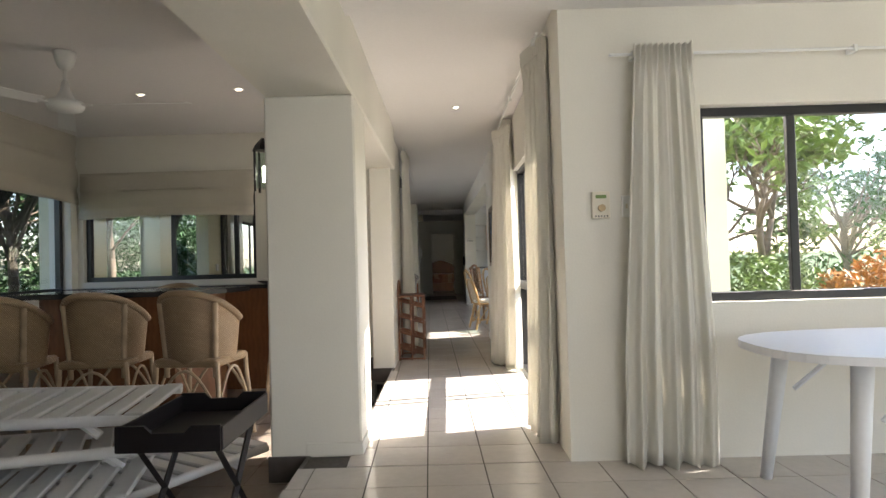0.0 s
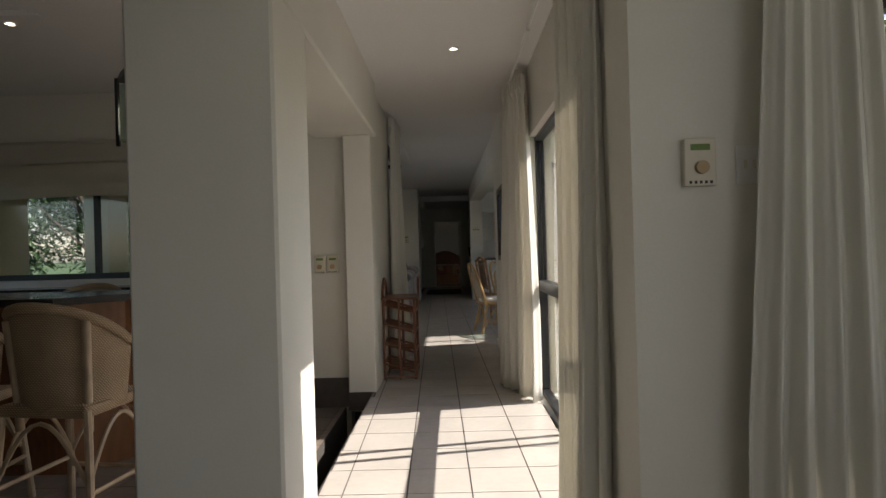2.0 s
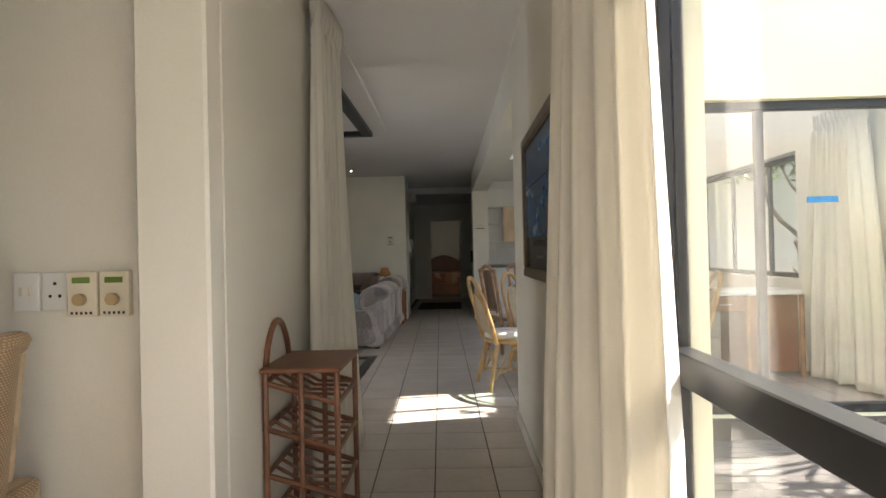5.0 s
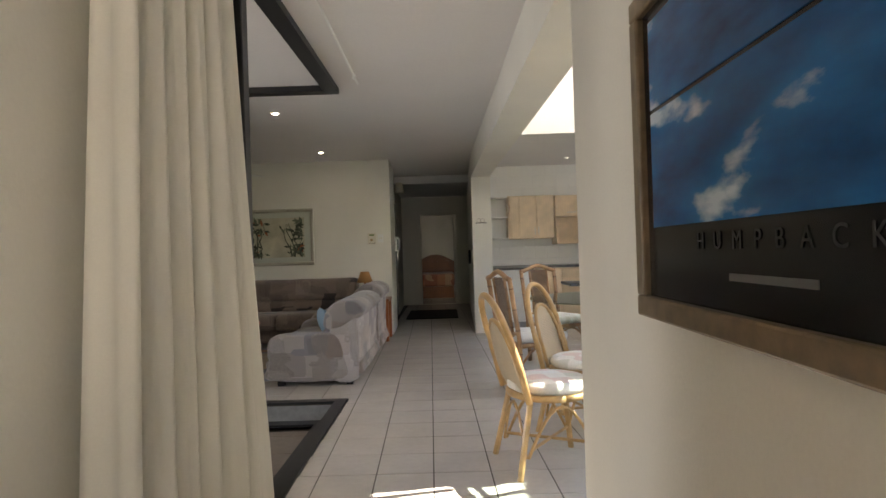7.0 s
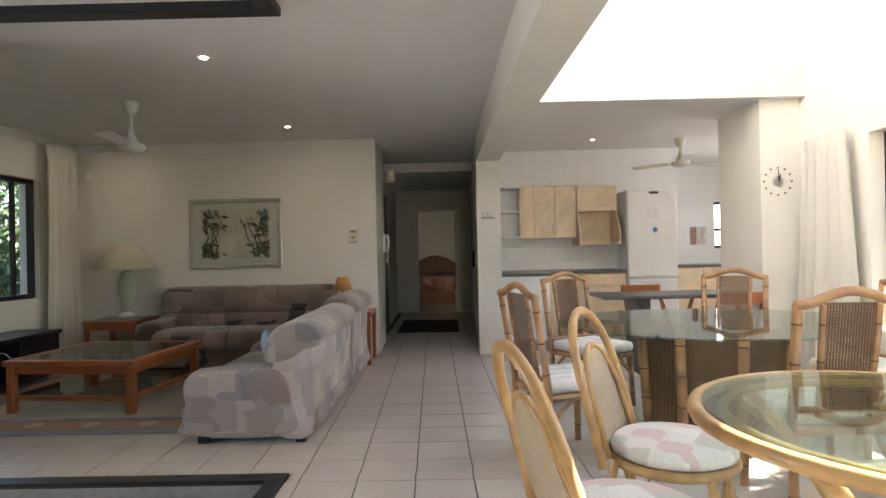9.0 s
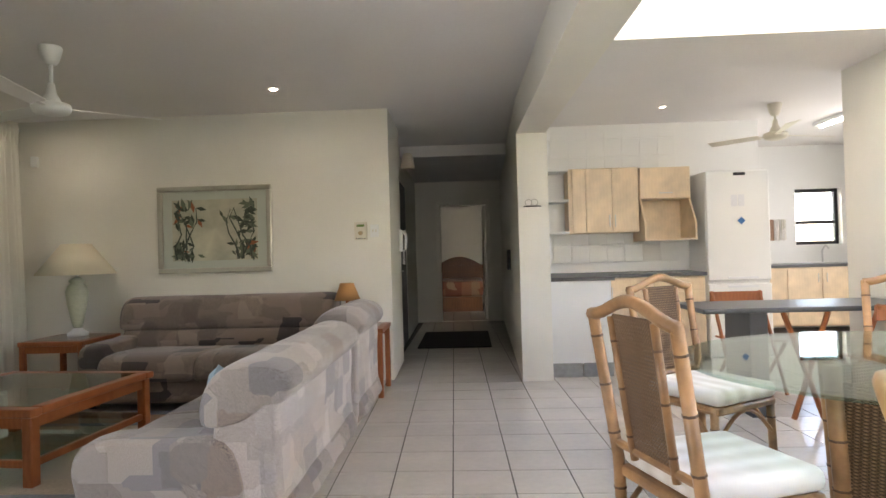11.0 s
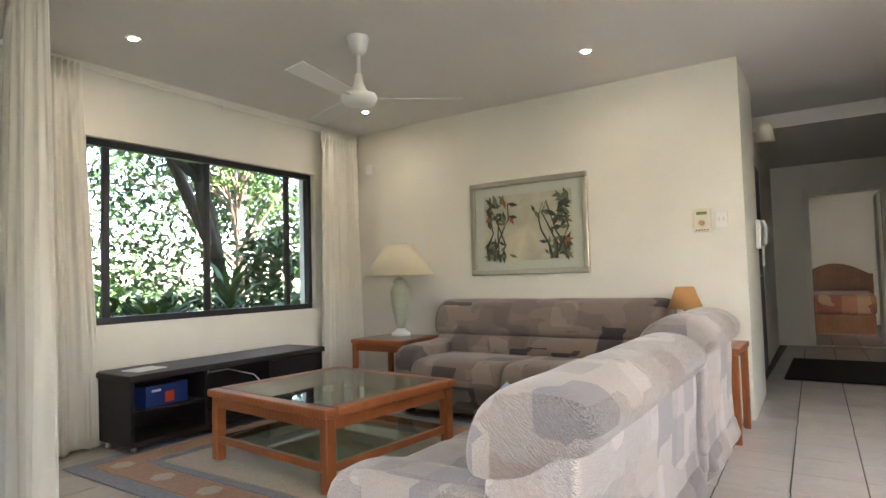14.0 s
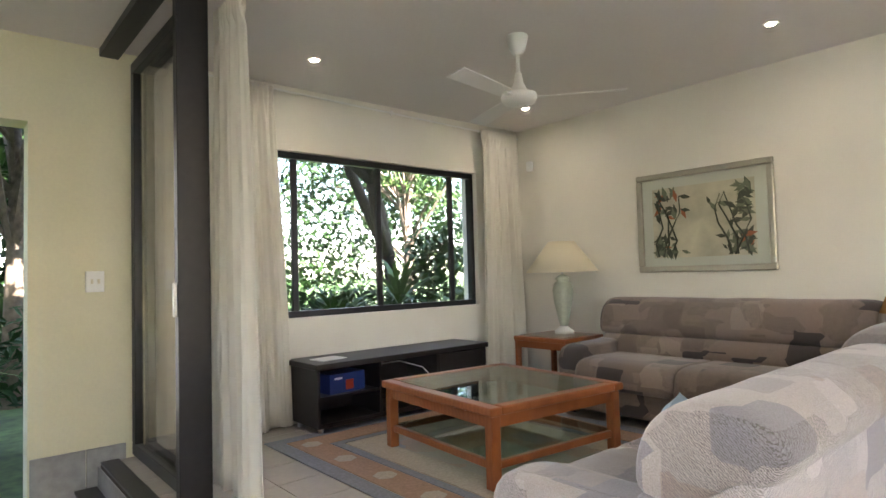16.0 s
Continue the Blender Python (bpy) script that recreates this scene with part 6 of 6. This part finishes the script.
for k in range(3):
    part("towel", grid_surface(BM(), lambda u, v: (k * 0.09 + 0.08 * u, -0.02 - 0.012 * math.sin(u * 9 + k), -0.3 * v), 8, 6, 0.004), (M_RUGR, M_CUSHION, M_FLORAL)[k], root)
# glazed wall tiles of the kitchen
root = tagged(new("wall_tiles"), "glossy white kitchen wall tiles", "tiles", kind="structure")
wt = mesh_of(box(BM(), -0.097, 0.097, -0.006, 0, -0.097, 0.097, 0.003), "tile", M_WHITE)
for i in range(12):
    for j in range(13):
        x, z = 1.48 + i * 0.2, 0.2 * j + 0.1
        if z > 0.9 and x < 3.05 and not (1.37 < z < 2.0 and 1.4 < x < 3.0):
            o = new("tile", wt)
            o.parent = root
            o.location = (x, 15.72, z + 0.04)


# ---- garden ----
def leaf_cloud(bm, rnd, centre, radius, n, size, squash=0.8):
    for _ in range(n):
        d = Vector((rnd.gauss(0, 1), rnd.gauss(0, 1), rnd.gauss(0, 1))).normalized() * radius * rnd.uniform(0.35, 1.0) ** 0.6
        p = Vector(centre) + Vector((d.x, d.y, d.z * squash))
        q = Euler((rnd.uniform(-1, 1), rnd.uniform(-1, 1), rnd.uniform(0, 6.28))).to_matrix()
        s = size * rnd.uniform(0.6, 1.3)
        pts = [(s, 0, 0), (0.2 * s, 0.32 * s, 0.06 * s), (-s * 0.8, 0, -0.08 * s), (0.2 * s, -0.32 * s, 0.06 * s)]
        bm.faces.new([bm.verts.new(p + q @ Vector(v)) for v in pts])


def tree(label, x, y, z, height, crown, leaf_mat, seed, leaf=0.09, n=90, spread=1.0, clumps=26):
    rnd = random.Random(seed)
    root = thing("tree", label, "tree", (x, y, z))
    part("trunk", tube(BM(), [(0, 0, 0), (0.06, 0.03, height * 0.25), (-0.04, 0.06, height * 0.45), (0.02, 0, height * 0.6)], 0.14, 10, 0.07), M_BARK, root, smooth=True)
    bm, lv = BM(), BM()
    for k in range(clumps):
        a = rnd.uniform(0, math.tau)
        rr = crown * spread * rnd.uniform(0.25, 1.0)
        c = Vector((rr * math.cos(a), rr * math.sin(a), height * rnd.uniform(0.5, 1.05)))
        s = Vector((0, 0, height * rnd.uniform(0.28, 0.55)))
        tube(bm, [s, s.lerp(c, 0.5) + Vector((0, 0, 0.1)), c], 0.04, 5, 0.012)
        leaf_cloud(lv, rnd, c, crown * 0.3, n, leaf)
    part("branchwork", bm, M_BARK, root)
    tagged(part("crown", lv, leaf_mat, root), kind="stuff")
    return root


def forked_tree(label, x, y, z, height, spread, leaf_mat, seed, leaf=0.1, lean=(0.0, 0.0), depth=6, tuft=9, bark=None):
    """A tree of forking bare limbs with tufts of leaves at the twig ends."""
    rnd = random.Random(seed)
    root = thing("tree", label, "tree", (x, y, z))
    wood, lv = BM(), BM()
    side, clear = (1, 4.95) if x > 0 else (-1, 5.1)  # the crown stops short of the house

    def grow(p, d, length, r, k):
        q = p + d * length
        if (q.x + x) * side < clear:
            return
        mid = p.lerp(q, 0.5) + Vector((rnd.uniform(-1, 1), rnd.uniform(-1, 1), rnd.uniform(-0.5, 0.5))) * length * 0.07
        tube(wood, [p, mid, q], r, 6 if k < 3 else 4, r * 0.72)
        if k >= 3:
            leaf_cloud(lv, rnd, q, leaf * 1.8, tuft if k >= depth - 1 else tuft // 3, leaf, 0.6)
        if k >= depth:
            return
        for _ in range(3 if k < 4 else 2):
            n = (d + Vector((rnd.uniform(-1, 1) * spread, rnd.uniform(-1, 1) * spread, rnd.uniform(-0.45, 0.55)))).normalized()
            grow(q, n, length * rnd.uniform(0.62, 0.9), r * 0.66, k + 1)

    d0 = Vector((lean[0], lean[1], 1.0)).normalized()
    grow(Vector((0, 0, 0)), d0, height * 0.3, height * 0.022, 0)
    part("limbs", wood, bark or M_BARK, root, "forking grey limbs", True)
    tagged(part("crown", lv, leaf_mat, root), kind="stuff")
    return root


def shrub(label, x, y, z, r, h, leaf_mat, seed, leaf=0.085, n=650):
    rnd = random.Random(seed)
    root = thing("shrub", label, "shrub", (x, y, z), group="garden shrubs")
    bm = BM()
    for k in range(6):
        a = rnd.uniform(0, 6.28)
        tube(bm, [(0, 0, 0), (r * 0.4 * math.cos(a), r * 0.4 * math.sin(a), h * 0.6)], 0.015, 5, 0.006)
    part("stems", bm, M_BARK, root)
    lv = BM()
    for k in range(7):
        leaf_cloud(lv, rnd, (rnd.uniform(-r, r) * 0.6, rnd.uniform(-r, r) * 0.6, h * rnd.uniform(0.3, 0.85)), r * 0.5, n // 7, leaf)
    tagged(part("foliage", lv, leaf_mat, root), kind="stuff")


def spiky(label, x, y, z, h, mat_leaf, seed):
    rnd = random.Random(seed)
    root = thing("spiky_plant", label, "plant", (x, y, z), group="spiky garden plants")
    part("stem", tube(BM(), [(0, 0, 0), (0.02, 0.02, h * 0.6)], 0.025, 6), M_BARK, root)
    for k in range(22):
        a, e, l = rnd.uniform(0, 6.28), rnd.uniform(0.2, 1.3), h * rnd.uniform(0.4, 0.65)
        c, s = math.cos(a), math.sin(a)
        bm = BM()
        grid_surface(bm, lambda u, v: (c * l * u * math.cos(e) - s * (v - 0.5) * 0.07 * math.sin(math.pi * (0.1 + 0.9 * u)), s * l * u * math.cos(e) + c * (v - 0.5) * 0.07 * math.sin(math.pi * (0.1 + 0.9 * u)), h * 0.6 + l * (math.sin(e) * u - 0.45 * u * u)), 6, 2)
        part("leaf", bm, mat_leaf, root)


G = -0.45
# courtyard and east garden
forked_tree("spreading frangipani tree with bare forking limbs", 5.7, 9.7, G, 4.4, 0.95, M_LEAF2, 11, 0.12, (0.25, -0.1))
forked_tree("leafy courtyard tree outside the dining window", 5.5, 11.6, G, 3.8, 0.8, M_LEAF2, 12, 0.12, (-0.1, 0.1), 5, 12)
tree("distant garden tree with a full crown", 10.5, 14.0, G, 4.2, 2.2, M_LEAF, 13, 0.14, 90)
for k, (x, y, r, h, m) in enumerate(((5.3, 8.7, 0.55, 1.7, M_LEAF2), (6.0, 8.9, 0.6, 1.75, M_LEAF2), (6.8, 9.6, 0.8, 2.5, M_LEAF), (6.75, 8.3, 0.5, 1.75, M_CROTON), (7.5, 8.4, 0.6, 1.8, M_CROTON), (6.3, 8.2, 0.35, 1.35, M_CROTON), (8.6, 9.6, 1.0, 2.2, M_LEAF), (5.4, 11.0, 0.8, 1.5, M_LEAF), (9.5, 10.5, 1.2, 2.0, M_LEAF2))):
    shrub("sunlit garden shrub with dense leaves" if m != M_CROTON else "orange and yellow croton shrub", x, y, G, r, h, m, 30 + k)
for k, (x, y) in enumerate(((-6.8, 16.2), (-7.6, 17.4), (-8.3, 18.8))):
    shrub("tall dark garden shrub", x, y, G, 0.9, 2.4, M_LEAF3, 130 + k, 0.13, 700)
# west garden beyond the living room and patio
forked_tree("big dark-trunked garden tree leaning over the bed", -7.0, 15.4, G, 6.5, 0.9, M_LEAF3, 21, 0.1, (0.15, -0.25), 6, 70, M_BARKDARK)
forked_tree("big dark-trunked garden tree over the patio", -7.4, 8.2, G, 7.0, 0.9, M_LEAF3, 22, 0.16, (0.2, 0.1), 6, 40, M_BARKDARK)
forked_tree("big dark-trunked garden tree beside the bar windows", -7.2, 3.4, G, 7.0, 0.9, M_LEAF3, 23, 0.16, (0.2, 0.0), 6, 40, M_BARKDARK)
for k, (x, y, h, c, m) in enumerate(((-9.0, 10.6, 6.5, 2.6, M_LEAF3), (-9.6, 13.2, 5.0, 2.0, M_LEAF3), (-9.8, 17.6, 6.5, 2.4, M_LEAF), (-9.0, 6.2, 6.5, 2.6, M_LEAF3), (-10.5, 8.6, 7.5, 3.0, M_LEAF3), (-8.9, 1.2, 6.5, 2.6, M_LEAF3))):
    tree("shady garden tree with a broad crown", x, y, G, h, c, m, 50 + k, 0.085, 200)
for k in range(13):
    y = 1.5 + k * 1.15
    m = (M_LEAF, M_LEAF3, M_LEAF3)[k % 3]
    shrub("low green garden shrub", -5.6 - 0.5 * (k % 2), y, G, 0.65, 1.25 + 0.25 * (k % 3), m, 70 + k)
for k, (x, y, h, m) in enumerate(((-5.2, 12.5, 1.5, M_LEAF3), (-5.4, 13.3, 1.7, M_LEAF), (-5.6, 14.3, 2.0, M_LEAF), (-5.3, 11.4, 1.3, M_LEAF2), (-5.0, 9.6, 1.5, M_LEAF2), (-5.3, 9.0, 1.4, M_LEAF3))):
    spiky("long-leaved dracaena in the garden bed", x, y, G, h, m, 90 + k)
bm, rb = BM(), random.Random(3)
for k in range(230):
    leaf_cloud(bm, rb, (-13.5 + rb.uniform(-2, 2), -6 + k * 0.085, rb.uniform(0, 8.5)), 1.3, 120, 0.3)
for k in range(200):
    leaf_cloud(bm, rb, (-12 + rb.uniform(-2, 2), 14.5 + k * 0.09, rb.uniform(-0.3, 6.0)), 1.1, 160, 0.14)
far = new("far_trees", mesh_of(bm, "far_trees", M_LEAF3))
tagged(far, "distant dense woodland edge", "trees", kind="stuff")

# ---- deck boards and tiles ----
deck = tagged(new("deck"), "weathered grey timber deck", "deck", kind="structure")
me = mesh_of(box(BM(), -3.15, 3.15, -0.045, 0.045, -0.012, 0.012, 0.004), "board", M_DECK)
for k in range(52):
    o = new("board", me)
    o.parent = deck
    o.location = (4.79, 3.06 + k * 0.097, -0.145)


def tile_field(root, size, x0, x1, y0, y1, ox, oy, z, material, near, allowed, skew=0.0):
    n = 0
    me = mesh_of(box(BM(), -size / 2 + 0.0036, size / 2 - 0.0036, -size / 2 + 0.0036, size / 2 - 0.0036, -0.006, 0, 0.0015), "tile", material)
    rest = BM()
    i0, i1 = math.ceil((x0 - ox) / size - 3), math.floor((x1 - ox) / size + 3)
    j0, j1 = math.ceil((y0 - oy) / size - 1), math.floor((y1 - oy) / size + 1)
    for i in range(i0, i1):
        for j in range(j0, j1):
            sx = ox + skew * (oy + (j + 0.5) * size - 6.7)
            a0, a1 = max(x0, sx + i * size + 0.0036), min(x1, sx + (i + 1) * size - 0.0036)
            b0, b1 = max(y0, oy + j * size + 0.0036), min(y1, oy + (j + 1) * size - 0.0036)
            if a1 - a0 < 0.02 or b1 - b0 < 0.02:
                continue
            whole = a1 - a0 > size - 0.0078 and b1 - b0 > size - 0.006
            cx, cy = (a0 + a1) / 2, (b0 + b1) / 2
            if whole and near[0] < cx < near[1] and near[2] < cy < near[3] and allowed[0] > 0:
                allowed[0] -= 1
                o = new("tile", me)
                o.parent = root
                o.location = (cx, cy, z)
                o.rotation_euler = (0, 0, -skew)
            else:
                vs = [(px + skew * (py - cy), py) for px, py in ((a0, b0), (a1, b0), (a1, b1), (a0, b1))]
                lo = [rest.verts.new((x, y, z - 0.006)) for x, y in vs]
                hi = [rest.verts.new((x, y, z)) for x, y in vs]
                rest.faces.new(hi)
                for k in range(4):
                    rest.faces.new((lo[k], lo[(k + 1) % 4], hi[(k + 1) % 4], hi[k]))
                n += 1
    if n:
        tagged(part("tiles", rest, material, root), kind="stuff")


left = [290]
NEAR = (-0.4, 1.3, 2.6, 19.0)
T = 0.314
for r in ((-0.28, 6.0, -3.9, 2.79), (-0.02, 1.236, 2.79, 3.12), (-0.02, 1.33, 3.12, 5.64), (0.0, 1.19, 5.64, 8.08), (-0.155, 4.1, 8.3, 10.77), (0.02, 1.5, 8.08, 8.3), (-3.78, 4.1, 10.77, 13.1), (-3.78, 3.72, 13.1, 14.58), (3.72, 3.86, 13.95, 14.58), (-0.2, 1.37, 14.58, 19.3), (1.37, 6.2, 14.58, 17.6), (3.86, 6.2, 13.25, 14.58), (-0.5, 2.0, 19.3, 23.0)):
    tile_field(floor_main, T, *r, 0.022, -0.02, 0.0, M_TILE, NEAR, left, -0.026)
left = [140]
tile_field(floor_bar, 0.33, -3.46, -0.285, -3.9, 5.93, 0.0, 0.0, -0.15, M_BROWNTILE, (-3.5, 0, 0, 6), left)
left = [120]
tile_field(floor_patio, 0.4, -3.78, -0.4, 6.12, 10.52, 0.0, 0.0, -0.18, M_BROWNTILE, (-4, 0, 7.5, 10.6), left)
